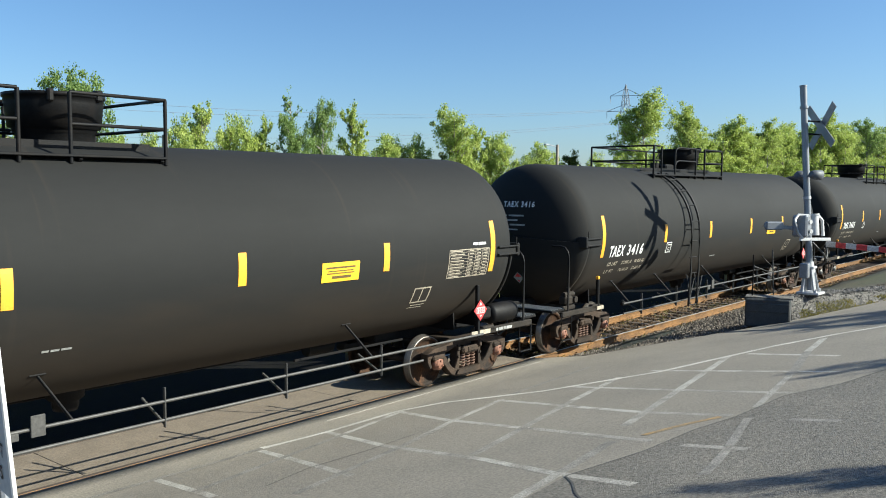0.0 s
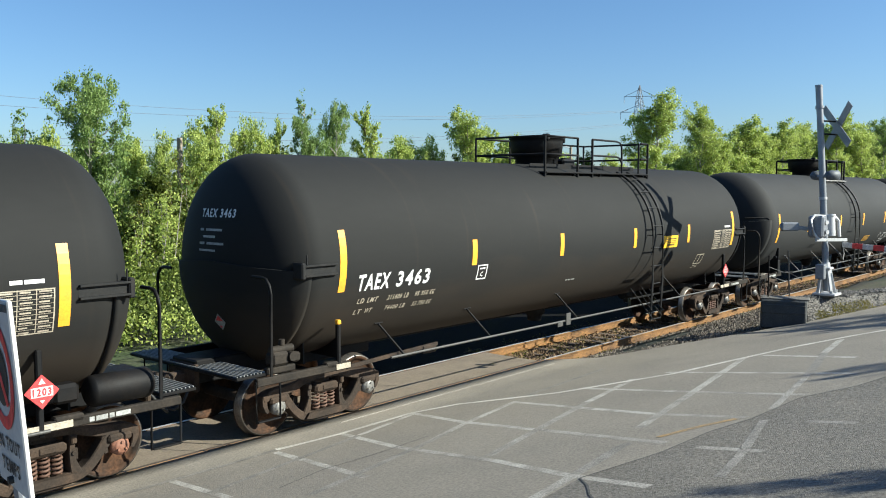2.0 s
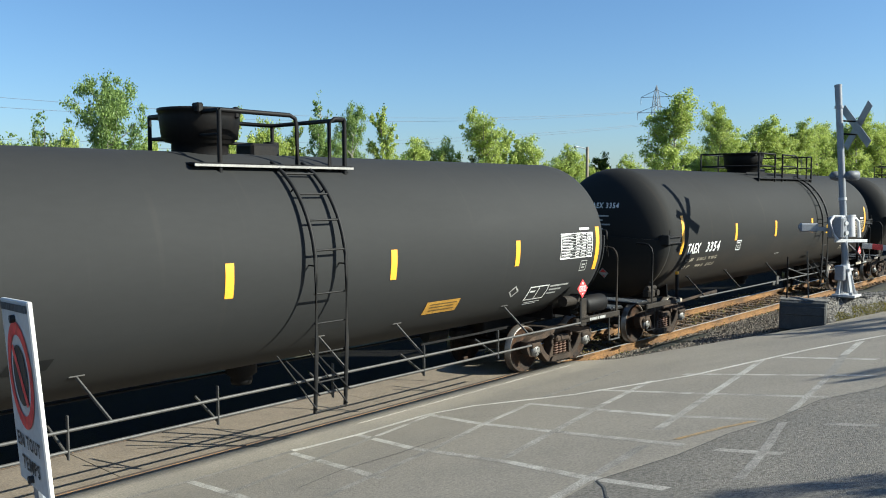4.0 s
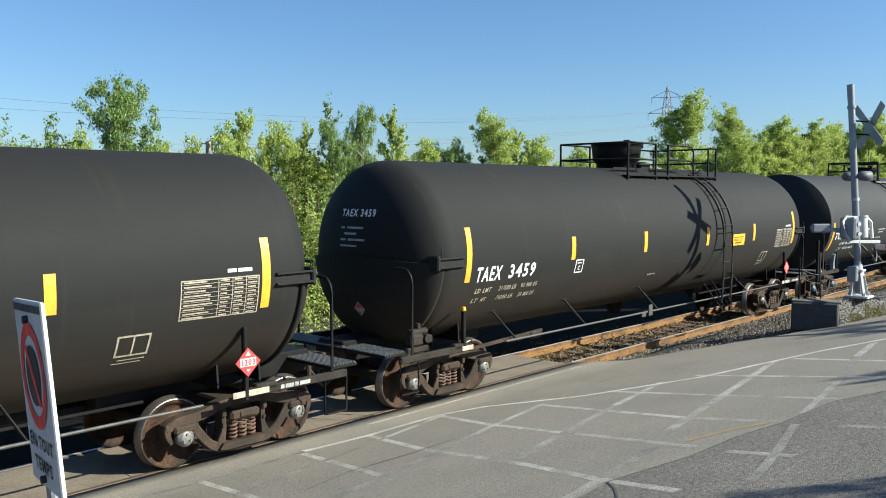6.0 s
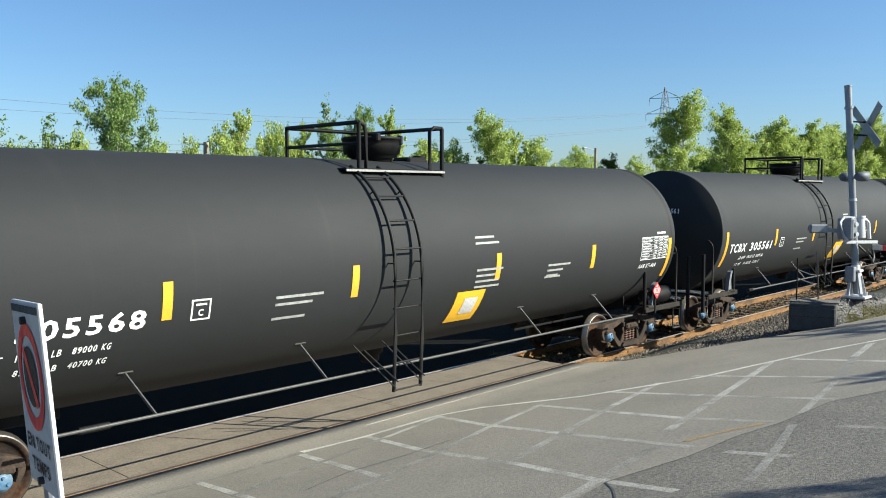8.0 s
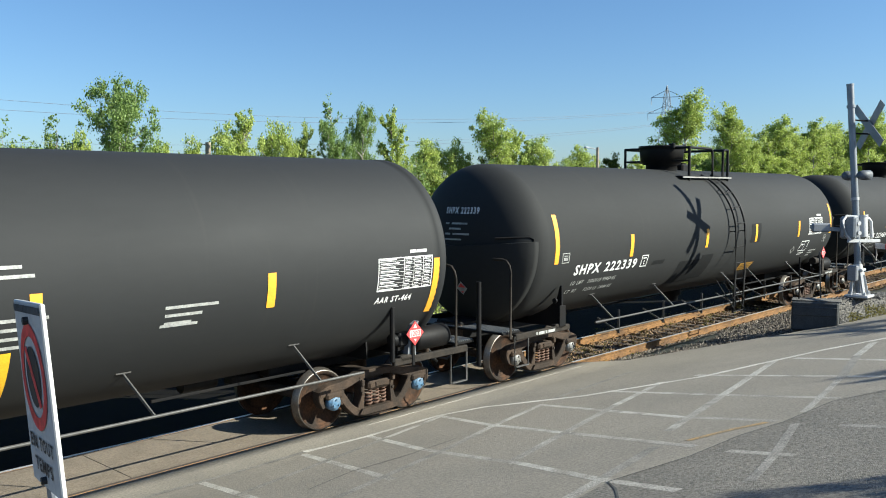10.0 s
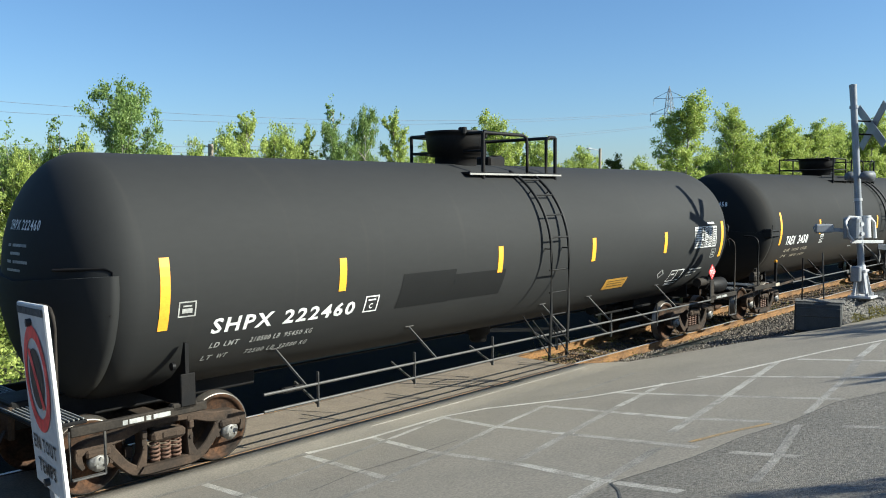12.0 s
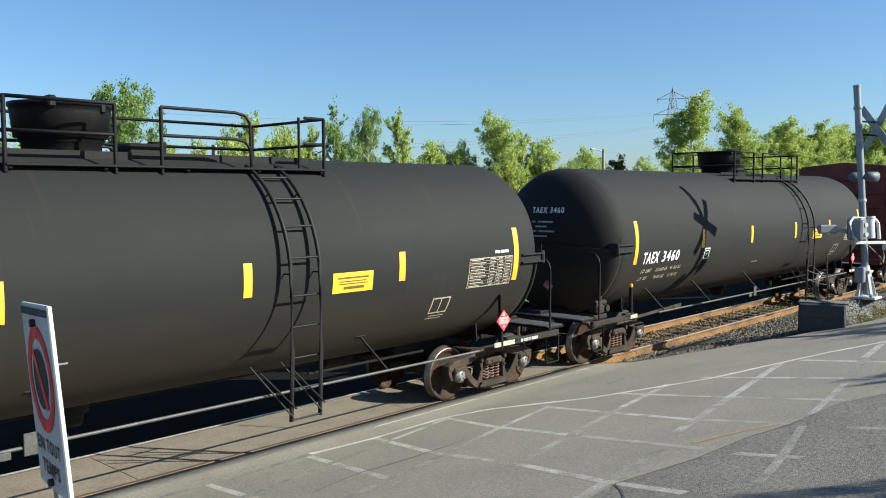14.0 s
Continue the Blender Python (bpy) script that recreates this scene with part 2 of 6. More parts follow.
PALE_BARK = material("pale_bark", (0.32, 0.3, 0.26), 0.9, spots=(0.16, 0.14, 0.12), scale=6, fine=30)
POLE = material("weathered_pole_wood", (0.3, 0.25, 0.19), 0.9, spots=(0.2, 0.16, 0.12), scale=5)
LATTICE = material("galvanised_lattice", (0.32, 0.34, 0.36), 0.6, metal=0.3)
WIRE = material("overhead_wire", (0.16, 0.19, 0.23), 0.6)
LEAF_A = leaf_material("poplar_leaf", (0.1, 0.17, 0.032), (0.34, 0.44, 0.14))
LEAF_B = leaf_material("young_leaf", (0.18, 0.26, 0.04), (0.6, 0.66, 0.18))
LEAF_C = leaf_material("dark_leaf", (0.045, 0.075, 0.01), (0.15, 0.18, 0.03))
LEAF_O = leaf_material("olive_leaf", (0.075, 0.075, 0.016), (0.24, 0.22, 0.045))


# ---- building ----
class Shape:
    """Vertices and faces of one mesh; each face has a material slot and may be smooth."""

    def __init__(self):
        self.v, self.f, self.s, self.m = [], [], [], []

    def add(self, verts, faces, smooth=False, slot=0):
        o = len(self.v)
        self.v += [tuple(p) for p in verts]
        self.f += [tuple(i + o for i in f) for f in faces]
        self.s += [smooth] * len(faces)
        self.m += [slot] * len(faces)
        return self

    def box(self, c, size, turn=None, chamfer=0.008, slot=0):
        """A box with chamfered edges about c."""
        h = [d / 2 for d in size]
        k = min(chamfer, 0.3 * min(size))
        verts, idx = [], {}
        for sx in (-1, 1):
            for sy in (-1, 1):
                for sz in (-1, 1):
                    for a in range(3):
                        p = [s * (hh - k) for s, hh in zip((sx, sy, sz), h)]
                        p[a] += k * (sx, sy, sz)[a]
                        idx[sx, sy, sz, a] = len(verts)
                        verts.append(Vector(p))
        faces = []
        for a in range(3):
            b, c2 = (a + 1) % 3, (a + 2) % 3
            for s in (-1, 1):
                ring = []
                for sb, sc in ((-1, -1), (1, -1), (1, 1), (-1, 1)):
                    key = [0, 0, 0]
                    key[a], key[b], key[c2] = s, sb, sc
                    ring.append(idx[(*key, a)])
                faces.append(ring if s > 0 else ring[::-1])
                # chamfers along c2
            for sa in (-1, 1):
                for sb in (-1, 1):
                    q = []
                    for ax, sc in ((a, -1), (a, 1), (b, 1), (b, -1)):
                        key = [0, 0, 0]
                        key[a], key[b], key[c2] = sa, sb, sc
                        q.append(idx[(*key, ax)])
                    faces.append(q if sa * sb < 0 else q[::-1])
        for sx in (-1, 1):
            for sy in (-1, 1):
                for sz in (-1, 1):
                    q = [idx[sx, sy, sz, a] for a in range(3)]
                    faces.append(q if sx * sy * sz > 0 else q[::-1])
        m = (turn or Matrix()).to_4x4()
        c = Vector(c)
        return self.add([m @ p + c for p in verts], faces, False, slot)

    def beam(self, p0, p1, w, d, slot=0, chamfer=0.006):
        """A rectangular bar from p0 to p1, w wide across and d deep."""
        p0, p1 = Vector(p0), Vector(p1)
        way = p1 - p0
        turn = way.to_track_quat('X', 'Z').to_matrix()
        return self.box((p0 + p1) / 2, (way.length, w, d), turn, chamfer, slot)

    def rod(self, p0, p1, r, n=8, r2=None, slot=0, cap=True):
        p0, p1 = Vector(p0), Vector(p1)
        q = (p1 - p0).to_track_quat('Z', 'X').to_matrix()
        r2 = r if r2 is None else r2
        verts = []
        for p, rad in ((p0, r), (p1, r2)):
            for i in range(n):
                a = 2 * math.pi * i / n
                verts.append(p + q @ Vector((rad * math.cos(a), rad * math.sin(a), 0)))
        self.add(verts, [(i, (i + 1) % n, n + (i + 1) % n, n + i) for i in range(n)], True, slot)
        if cap:
            self.add(verts, [tuple(range(n))[::-1], tuple(range(n, 2 * n))], False, slot)
        return self

    def pipe(self, pts, r, n=6, slot=0):
        """A round tube along a line of points."""
        pts = [Vector(p) for p in pts]
        verts = []
        for i, p in enumerate(pts):
            way = (pts[min(i + 1, len(pts) - 1)] - pts[max(i - 1, 0)]).normalized()
            q = way.to_track_quat('Z', 'X').to_matrix()
            for k in range(n):
                a = 2 * math.pi * k / n
                verts.append(p + q @ Vector((r * math.cos(a), r * math.sin(a), 0)))
        faces = [(i * n + k, i * n + (k + 1) % n, (i + 1) * n + (k + 1) % n, (i + 1) * n + k) for i in range(len(pts) - 1) for k in range(n)]
        self.add(verts, faces, True, slot)
        self.add(verts, [tuple(range(n))[::-1], tuple(range((len(pts) - 1) * n, len(pts) * n))], False, slot)
        return self

    def lathe(self, profile, n=32, axis='Y', at=(0, 0, 0), slots=None):
        """A profile of (along, radius) turned about an axis through at."""
        at = Vector(at)
        verts = []
        for u, r in profile:
            for k in range(n):
                a = 2 * math.pi * k / n
                c, s = r * math.cos(a), r * math.sin(a)
                verts.append(at + Vector({'X': (u, c, s), 'Y': (s, u, c), 'Z': (c, s, u)}[axis]))
        for i in range(len(profile) - 1):
            faces = [(i * n + k, i * n + (k + 1) % n, (i + 1) * n + (k + 1) % n, (i + 1) * n + k) for k in range(n)]
            self.add(verts[:0], [], True)
            o = len(self.v) if i == 0 else o
            if i == 0:
                self.v += [tuple(p) for p in verts]
            self.f += [tuple(j + o for j in f) for f in faces]
            self.s += [True] * n
            self.m += [slots[i] if slots else 0] * n
        return self

    def slab(self, outline, depth, place, slot=0):
        """A flat outline (x, z) given depth along y and set at place (a matrix)."""
        n = len(outline)
        verts = [place @ Vector((x, -depth / 2, z)) for x, z in outline] + [place @ Vector((x, depth / 2, z)) for x, z in outline]
        faces = [tuple(range(n)), tuple(range(n, 2 * n))[::-1]] + [(i, n + i, n + (i + 1) % n, (i + 1) % n) for i in range(n)]
        return self.add(verts, faces, False, slot)

    def mesh(self, name, *materials):
        me = bpy.data.meshes.new(name)
        me.from_pydata(self.v, [], self.f)
        for m in materials:
            me.materials.append(m)
        me.polygons.foreach_set("use_smooth", self.s)
        me.polygons.foreach_set("material_index", self.m)
        me.validate()
        bm = bmesh.new()
        bm.from_mesh(me)
        bmesh.ops.recalc_face_normals(bm, faces=bm.faces)
        bm.to_mesh(me)
        bm.free()
        return me


def part(name, shape, mats, parent, label="", place=None):
    """One mesh object under a thing or a part."""
    mats = mats if isinstance(mats, (list, tuple)) else [mats]
    me = shape if isinstance(shape, bpy.types.Mesh) else shape.mesh(name, *mats)
    ob = new(name, me)
    ob.parent = parent
    if place is not None:
        ob.matrix_basis = place
    if label:
        ob["label"] = label
    return ob


def arc(c, r, a0, a1, n, plane='YZ', x=0.0):
    """Points of an arc in degrees about c, in the plane across the track."""
    return [Vector((x, c[0] + r * math.cos(radians(a)), c[1] + r * math.sin(radians(a)))) for a in np.linspace(a0, a1, n)]


def words(body, width, height, slant=0.0):
    """Flat letters of the built-in font, fitted to a width and a height, from the lower left corner."""
    cu = bpy.data.curves.new("letters", 'FONT')
    cu.body, cu.resolution_u = body, 2
    cu.offset, cu.space_character = 0.026, 1.22
    ob = bpy.data.objects.new("letters", cu)
    me = bpy.data.meshes.new_from_object(ob)
    p = np.array([v.co[:] for v in me.vertices])
    faces = [tuple(f.vertices) for f in me.polygons]
    bpy.data.objects.remove(ob)
    bpy.data.curves.remove(cu)
    bpy.data.meshes.remove(me)
    lo, hi = p.min(0), p.max(0)
    u = (p[:, 0] - lo[0]) / (hi[0] - lo[0]) * width
    w = (p[:, 1] - lo[1]) / (hi[1] - lo[1]) * height
    return [(a + slant * b, b) for a, b in zip(u, w)], faces


def bar(u0, w0, u1, w1):
    return [(u0, w0), (u1, w0), (u1, w1), (u0, w1)], [(0, 1, 2, 3)]


def bars(rows):
    """Plain bars; tall ones are cut across, to follow the curve of a tank."""
    v, f = [], []
    for u0, w0, u1, w1 in rows:
        k = max(1, int((w1 - w0) / 0.07))
        o = len(v)
        v += [(u, w0 + (w1 - w0) * i / k) for i in range(k + 1) for u in (u0, u1)]
        f += [(o + 2 * i, o + 2 * i + 1, o + 2 * i + 3, o + 2 * i + 2) for i in range(k)]
    return v, f


# ---- ground, road and track ----
SLOPE, FOOT = 0.21, -1.5


def rise(y):
    """Height of the road, which climbs away from the track to where the camera stands."""
    if y > FOOT:
        return 0.0
    return SLOPE * (FOOT - max(y, -12.0))


def edge(y):
    """How far along the track the asphalt reaches at a distance from it."""
    if y > -3.9:
        return 15.1 + (-1.05 - y) * 1.16
    return 18.4 + (-3.9 - y) * 2.2


def sheet(name, xs, ys, height, mat, kind="structure", label="", category=""):
    v, f = [], []
    for y in ys:
        for x in xs:
            v.append((x, y, height(x, y)))
    n = len(xs)
    for j in range(len(ys) - 1):
        for i in range(n - 1):
            f.append((j * n + i, j * n + i + 1, (j + 1) * n + i + 1, (j + 1) * n + i))
    s = Shape().add(v, f, True)
    ob = new(name, s.mesh(name, mat))
    return tagged(ob, label, category, kind=kind)


def ground_height(x, y):
    if y < -1.2:
        h = rise(y) - 0.10 + (0.1 * noise.noise((x * 0.5, y * 0.5, 0)) if y < -12 or x > edge(y) + 1 else 0)
        return min(h, 6)
    if y < 3.5:
        return -0.36
    return -0.5 + 0.25 * noise.noise((x * 0.15, y * 0.15, 3)) + (0.0 if y > 300 else 0.0)


def spread(near, far, step, grow=1.5):
    out, d = [near], step
    while out[-1] < far:
        out.append(out[-1] + d)
        d *= grow
    return out


gx = [-x for x in spread(12, 3000, 6)][::-1] + list(np.arange(-10, 60, 2.0)) + spread(60, 3000, 4)
gy = [-y for y in spread(14, 3000, 4)][::-1] + list(np.arange(-13, -1.2, 0.9)) + [-1.2, -1.19, 3.5, 4.0] + spread(6, 3000, 3)
sheet("ground", gx, gy, ground_height, GROUND, label="rough earth with dry and green grass", category="ground")


def make_road():
    v, f, cols = [], [], 40
    ys = [-0.8, -1.12, -1.5] + list(np.arange(-1.9, -12.1, -0.4)) + [-12, -14, -18, -30, -45]
    for y in ys:
        e = edge(y) + 0.12 * noise.noise((y * 1.7, 0, 5))
        for i in range(cols + 1):
            x = -45 + (e + 45) * (1 - (1 - i / cols) ** 2)
            v.append((x, y, rise(y) - 0.004))
    n = cols + 1
    for j in range(len(ys) - 1):
        for i in range(cols):
            f.append((j * n + i, j * n + i + 1, (j + 1) * n + i + 1, (j + 1) * n + i))
    # a thick edge towards the gravel and the track
    o = len(v)
    for j in range(len(ys)):
        x, y, z = v[j * n + cols]
        v.append((x + 0.05, y, z - 0.25))
    f += [(j * n + cols, (j + 1) * n + cols, o + j + 1, o + j) for j in range(len(ys) - 1)]
    o = len(v)
    v += [(x, -0.8, -0.2) for x, y, z in v[:n]]
    f += [(i, i + 1, o + i + 1, o + i) for i in range(cols)]
    ob = new("road", Shape().add(v, f, True).mesh("road", ASPHALT))
    tagged(ob, "grey worn asphalt road sloping down to the track", "road", kind="structure")


make_road()


def road_z(x, y):
    return rise(y) - 0.004


def stripe(points, width, mat, name="road_marking", label="worn white painted road line", lift=0.0015):
    """A painted line that follows the road through points, given its width; it breaks up a little at the edges."""
    pts = [Vector((x, y)) for x, y in points]
    fine = []
    for a, b in zip(pts, pts[1:]):
        k = max(2, int((b - a).length / 0.2))
        fine += [a.lerp(b, i / k) for i in range(k)]
    fine.append(pts[-1])
    v, f = [], []
    for i, p in enumerate(fine):
        way = (fine[min(i + 1, len(fine) - 1)] - fine[max(i - 1, 0)]).normalized()
        side = Vector((-way.y, way.x)) * width / 2
        for s in (-1, 1):
            q = p + side * s * (1 + 0.16 * noise.noise((p.x * 5, p.y * 5, s * 3)))
            v.append((q.x, q.y, road_z(q.x, q.y) + lift))
    f = [(2 * i, 2 * i + 1, 2 * i + 3, 2 * i + 2) for i in range(len(fine) - 1)]
    ob = new(name, Shape().add(v, f).mesh(name, mat))
    return tagged(ob, label, "road marking", "box junction lines", "structure")


# track: two rails, sleepers, ballast, and the crossing between them
RAIL_Y = 0.755


def rail_profile():
    half = [(0.0, 0.0), (0.03, 0.0), (0.036, -0.008), (0.034, -0.035), (0.009, -0.05), (0.009, -0.135), (0.07, -0.158), (0.07, -0.17)]
    return [(-y, z) for y, z in half[1:]][::-1] + half[1:]


def make_track():
    track = tagged(new("track"), "railway track with rusty rails on timber sleepers", "railway track", kind="structure")
    track.empty_display_size = 0.1
    prof = rail_profile()
    n = len(prof)
    for side in (-1, 1):
        xs = list(np.arange(-60, 260, 8.0))
        v = [(x, side * RAIL_Y + y, z) for x in xs for y, z in prof]
        s = Shape()
        s.v = v
        for i in range(len(xs) - 1):
            for k in range(n - 1):
                s.f.append((i * n + k, i * n + k + 1, (i + 1) * n + k + 1, (i + 1) * n + k))
                s.s.append(False)
                s.m.append(1 if k == (n - 1) // 2 else 0)
        part("rail", s, [RAIL, RAIL_TOP], track, "rusty rail with a bright worn head")
        for k in (-1, 1):
            part("rail_guard", Shape().box((-22.7, side * RAIL_Y + 0.042 * k, -0.028), (74.9, 0.01, 0.05), chamfer=0.002), RAIL_DULL, track, "dull filler beside the rail in the crossing")
        if side < 0:
            part("rail_film", Shape().box((-22.7, side * RAIL_Y, 0.001), (74.9, 0.06, 0.004), chamfer=0.001), RAIL_DULL, track, "grimy head of the rail in the crossing")
    tie = Shape().box((0, 0, -0.26), (0.22, 2.6, 0.17), chamfer=0.015).mesh("sleeper", TIE)
    plate = Shape().box((0, 0, -0.167), (0.18, 0.3, 0.02)).box((0.0, 0.1, -0.15), (0.05, 0.04, 0.04)).box((0.0, -0.1, -0.15), (0.05, 0.04, 0.04)).mesh("tie_plate", RAIL)
    rng = random.Random(4)
    for i in range(70):
        t = part("sleeper", tie, TIE, track, place=pose(15.4 + i * 0.56, rng.uniform(-0.04, 0.04), rng.uniform(-0.01, 0.005), 0, 0, rng.uniform(-1.5, 1.5)))
        for side in (-1, 1):
            part("tie_plate", plate, RAIL, t, place=pose(0, side * RAIL_Y, 0))


make_track()
sheet("ballast_bed", [14.6] + list(np.arange(16, 60, 1.5)) + spread(60, 300, 5), [-2.9, -2.0, -1.5, -0.8, 0, 0.8, 1.5, 2.0, 3.4],
      lambda x, y: -0.22 + (-0.18 if y > 3 else 0.0) + (min(0.25, 0.1 * (abs(y) - 1.5)) if y < -1.5 else 0), GRAVEL, label="dark gravel bed under the track", category="gravel")


def stones(name, count, place, size, mat, label, category, seed):
    """Loose angular stones, each a squashed and jittered block, in one mesh."""
    rng = np.random.default_rng(seed)
    base = np.array([(1, 0, 0), (-1, 0, 0), (0, 1, 0), (0, -1, 0), (0, 0, 1), (0, 0, -1)], float)
    tri = np.array([(0, 2, 4), (2, 1, 4), (1, 3, 4), (3, 0, 4), (2, 0, 5), (1, 2, 5), (3, 1, 5), (0, 3, 5)])
    p = np.array([place(rng) for _ in range(count)])
    k = rng.uniform(size[0], size[1], (count, 1, 1)) * rng.uniform(0.6, 1.1, (count, 1, 3))
    v = base[None] * k + rng.normal(0, 0.25, (count, 6, 3)) * k
    a = rng.uniform(0, 6.28, count)
    c, s = np.cos(a)[:, None], np.sin(a)[:, None]
    v = np.stack([v[..., 0] * c - v[..., 1] * s, v[..., 0] * s + v[..., 1] * c, v[..., 2]], -1) + p[:, None]
    f = (tri[None] + 6 * np.arange(count)[:, None, None]).reshape(-1, 3)
    me = bpy.data.meshes.new(name)
    me.from_pydata(v.reshape(-1, 3).tolist(), [], f.tolist())
    me.materials.append(mat)
    return tagged(new(name, me), label, category, kind="stuff")


def on_ballast(rng):
    x = 14.9 + 26 * rng.random() ** 1.6
    y = rng.uniform(-2.6, 1.6)
    if abs(abs(y) - RAIL_Y) < 0.1:
        y -= 0.22
    z = -0.19 + (min(0.2, 0.1 * (-1.5 - y)) if y < -1.5 else 0)
    return x, y, z


def on_shoulder(rng):
    y = rng.uniform(-6.5, -1.2)
    x = edge(y) + rng.random() ** 1.5 * (2.4 if y > -4 else 1.2) + 0.02
    return x, y, rise(y) - 0.09 if y < -2 else -0.12


def verge_height(u, y):
    return rise(y) - 0.07 if y < -1.6 else -0.17 + 0.12 * max(0, (-1.0 - y) / 0.6)


def make_verge():
    ys = [-0.9, -1.3, -1.6] + list(np.arange(-2.0, -6.6, -0.4))
    v = [(edge(y) - 0.3 + u, y, verge_height(u, y)) for y in ys for u in (0, 0.6, 1.5, 3, 5, 8, 12)]
    f = [(j * 7 + i, j * 7 + i + 1, j * 7 + i + 8, j * 7 + i + 7) for j in range(len(ys) - 1) for i in range(6)]
    tagged(new("gravel_verge", Shape().add(v, f, True).mesh("gravel_verge", GRAVEL)), "dark gravel verge between asphalt and track", "gravel", kind="structure")


make_verge()


def on_verge(rng):
    y = rng.uniform(-4.6, -0.88)
    u = 12 * rng.random() ** 1.3
    return edge(y) + u - 0.03, y, verge_height(u, y) + 0.005


stones("verge_stones", 24000, on_verge, (0.02, 0.046), STONE_GREY, "dark angular stones between asphalt and track", "ballast", 6)
stones("ballast", 14000, on_ballast, (0.022, 0.05), STONE, "rust-stained angular ballast stones", "ballast", 3)
stones("gravel_shoulder", 3500, on_shoulder, (0.012, 0.035), STONE, "loose grey gravel beside the asphalt", "gravel", 5)


def make_crossing():
    """Slabs between and beside the rails, with the flangeways open."""
    cross = tagged(new("crossing"), "level crossing of tan slabs between the rails", "level crossing", kind="structure")
    rng = random.Random(8)
    for x0 in np.arange(-33.2, 14.5, 4.78):
        s = Shape().box((x0 + 2.39, 0.0025, -0.105), (4.775, 1.395, 0.19), chamfer=0.005)
        part("slab", s, PANEL, cross, place=pose(0, 0, rng.uniform(-0.002, 0.0)))
    part("flangeway", Shape().box((-9.3, -0.02, -0.2), (47.5, 1.44, 0.02), chamfer=0.002), RUBBER, cross, "black bottom of the flangeways")
    part("joint_line", Shape().box((11.6, -1.13, -0.05), (5.9, 0.022, 0.1), chamfer=0.002), PAINT_WORN, cross, "pale joint in the asphalt beside the rail")


make_crossing()
# bank beyond the far rail; its colour carries the shade under the train
sheet("shadow_strip", spread(-60, 300, 8, 1.0), [0.83, 1.42, 2.2, 3.6, 5.5, 8.0], lambda x, y: -0.12 - 0.07 * (y - 0.8) + 0.03 * noise.noise((x, y, 2)), SHADOW_GROUND, label="dark bank beyond the track, coloured near black to deepen the train's shadow", category="ground")

# painted box junction: its edge, then two families of lines
stripe([(4.6, -1.5), (6.34, -1.54), (7.13, -1.5)], 0.1, PAINT_FAINT, lift=0.004)
stripe([(7.13, -1.5), (8.17, -1.67), (9.68, -1.66), (10.31, -2.07), (10.65, -2.93), (10.92, -3.59), (11.73, -4.39), (12.24, -4.89), (13.3, -5.34), (14.53, -5.89), (15.61, -6.62), (18.0, -9.0)], 0.13, PAINT_EDGE, lift=0.004)
for ends, mat in ((((5.5, -1.56), (4.98, -3.49)), PAINT), (((7.02, -1.62), (6.31, -3.47)), PAINT), (((6.31, -3.47), (5.88, -4.57)), PAINT_WORN), (((8.17, -1.67), (7.25, -3.69)), PAINT),
                  (((7.25, -3.69), (6.6, -5.65)), PAINT_WORN), (((6.6, -5.65), (6.07, -6.89)), PAINT), (((6.07, -6.89), (5.8, -7.75)), PAINT_WORN),
                  (((9.68, -1.66), (8.76, -3.46)), PAINT), (((8.76, -3.46), (8.07, -5.22)), PAINT), (((8.07, -5.22), (7.31, -7.15)), PAINT_WORN), (((7.12, -7.54), (6.95, -8.19)), PAINT_WORN),
                  (((10.26, -3.22), (8.84, -6.24)), PAINT), (((8.84, -6.24), (8.45, -7.48)), PAINT_WORN), (((8.16, -8.15), (8.03, -8.63)), PAINT_FAINT),
                  (((11.27, -3.78), (10.43, -5.75)), PAINT), (((10.43, -5.75), (9.66, -7.69)), PAINT_WORN), (((12.45, -4.65), (11.06, -7.82)), PAINT), (((13.71, -5.72), (12.6, -7.41)), PAINT)):
    stripe(ends, 0.1, mat)
for ends, mat in ((((8.05, -2.2), (9.61, -1.78)), PAINT), (((5.1, -2.95), (8.05, -2.2)), PAINT_FAINT), (((8.56, -3.63), (10.3, -3.24)), PAINT), (((7.37, -4.0), (8.56, -3.63)), PAINT_WORN), (((5.2, -4.5), (7.37, -4.0)), PAINT_FAINT),
                  (((9.93, -4.73), (11.91, -4.35)), PAINT), (((6.76, -5.45), (9.93, -4.73)), PAINT_WORN), (((9.93, -6.14), (13.61, -5.45)), PAINT), (((8.05, -6.48), (9.93, -6.14)), PAINT_WORN),
                  (((5.2, -7.0), (6.11, -6.9)), PAINT_WORN), (((6.11, -6.9), (7.3, -6.74)), PAINT_FAINT), (((8.88, -7.58), (11.16, -7.22)), PAINT_WORN), (((11.16, -7.22), (13.4, -6.75)), PAINT_FAINT), (((13.4, -6.75), (15.1, -6.51)), PAINT),
                  (((7.01, -8.01), (8.28, -7.71)), PAINT_FAINT), (((6.75, -8.06), (7.05, -8.0)), PAINT_WORN), (((6.1, -8.17), (6.75, -8.06)), PAINT_FAINT), (((10.86, -3.07), (13.6, -2.85)), PAINT_FAINT)):
    stripe(ends, 0.085 if ends[0][1] < -7.5 else 0.12, mat, lift=0.0028)
stripe([(7.56, -6.94), (8.07, -7.17), (8.38, -7.39)], 0.08, PAINT_YELLOW, lift=0.004, label="faded yellow painted road line")
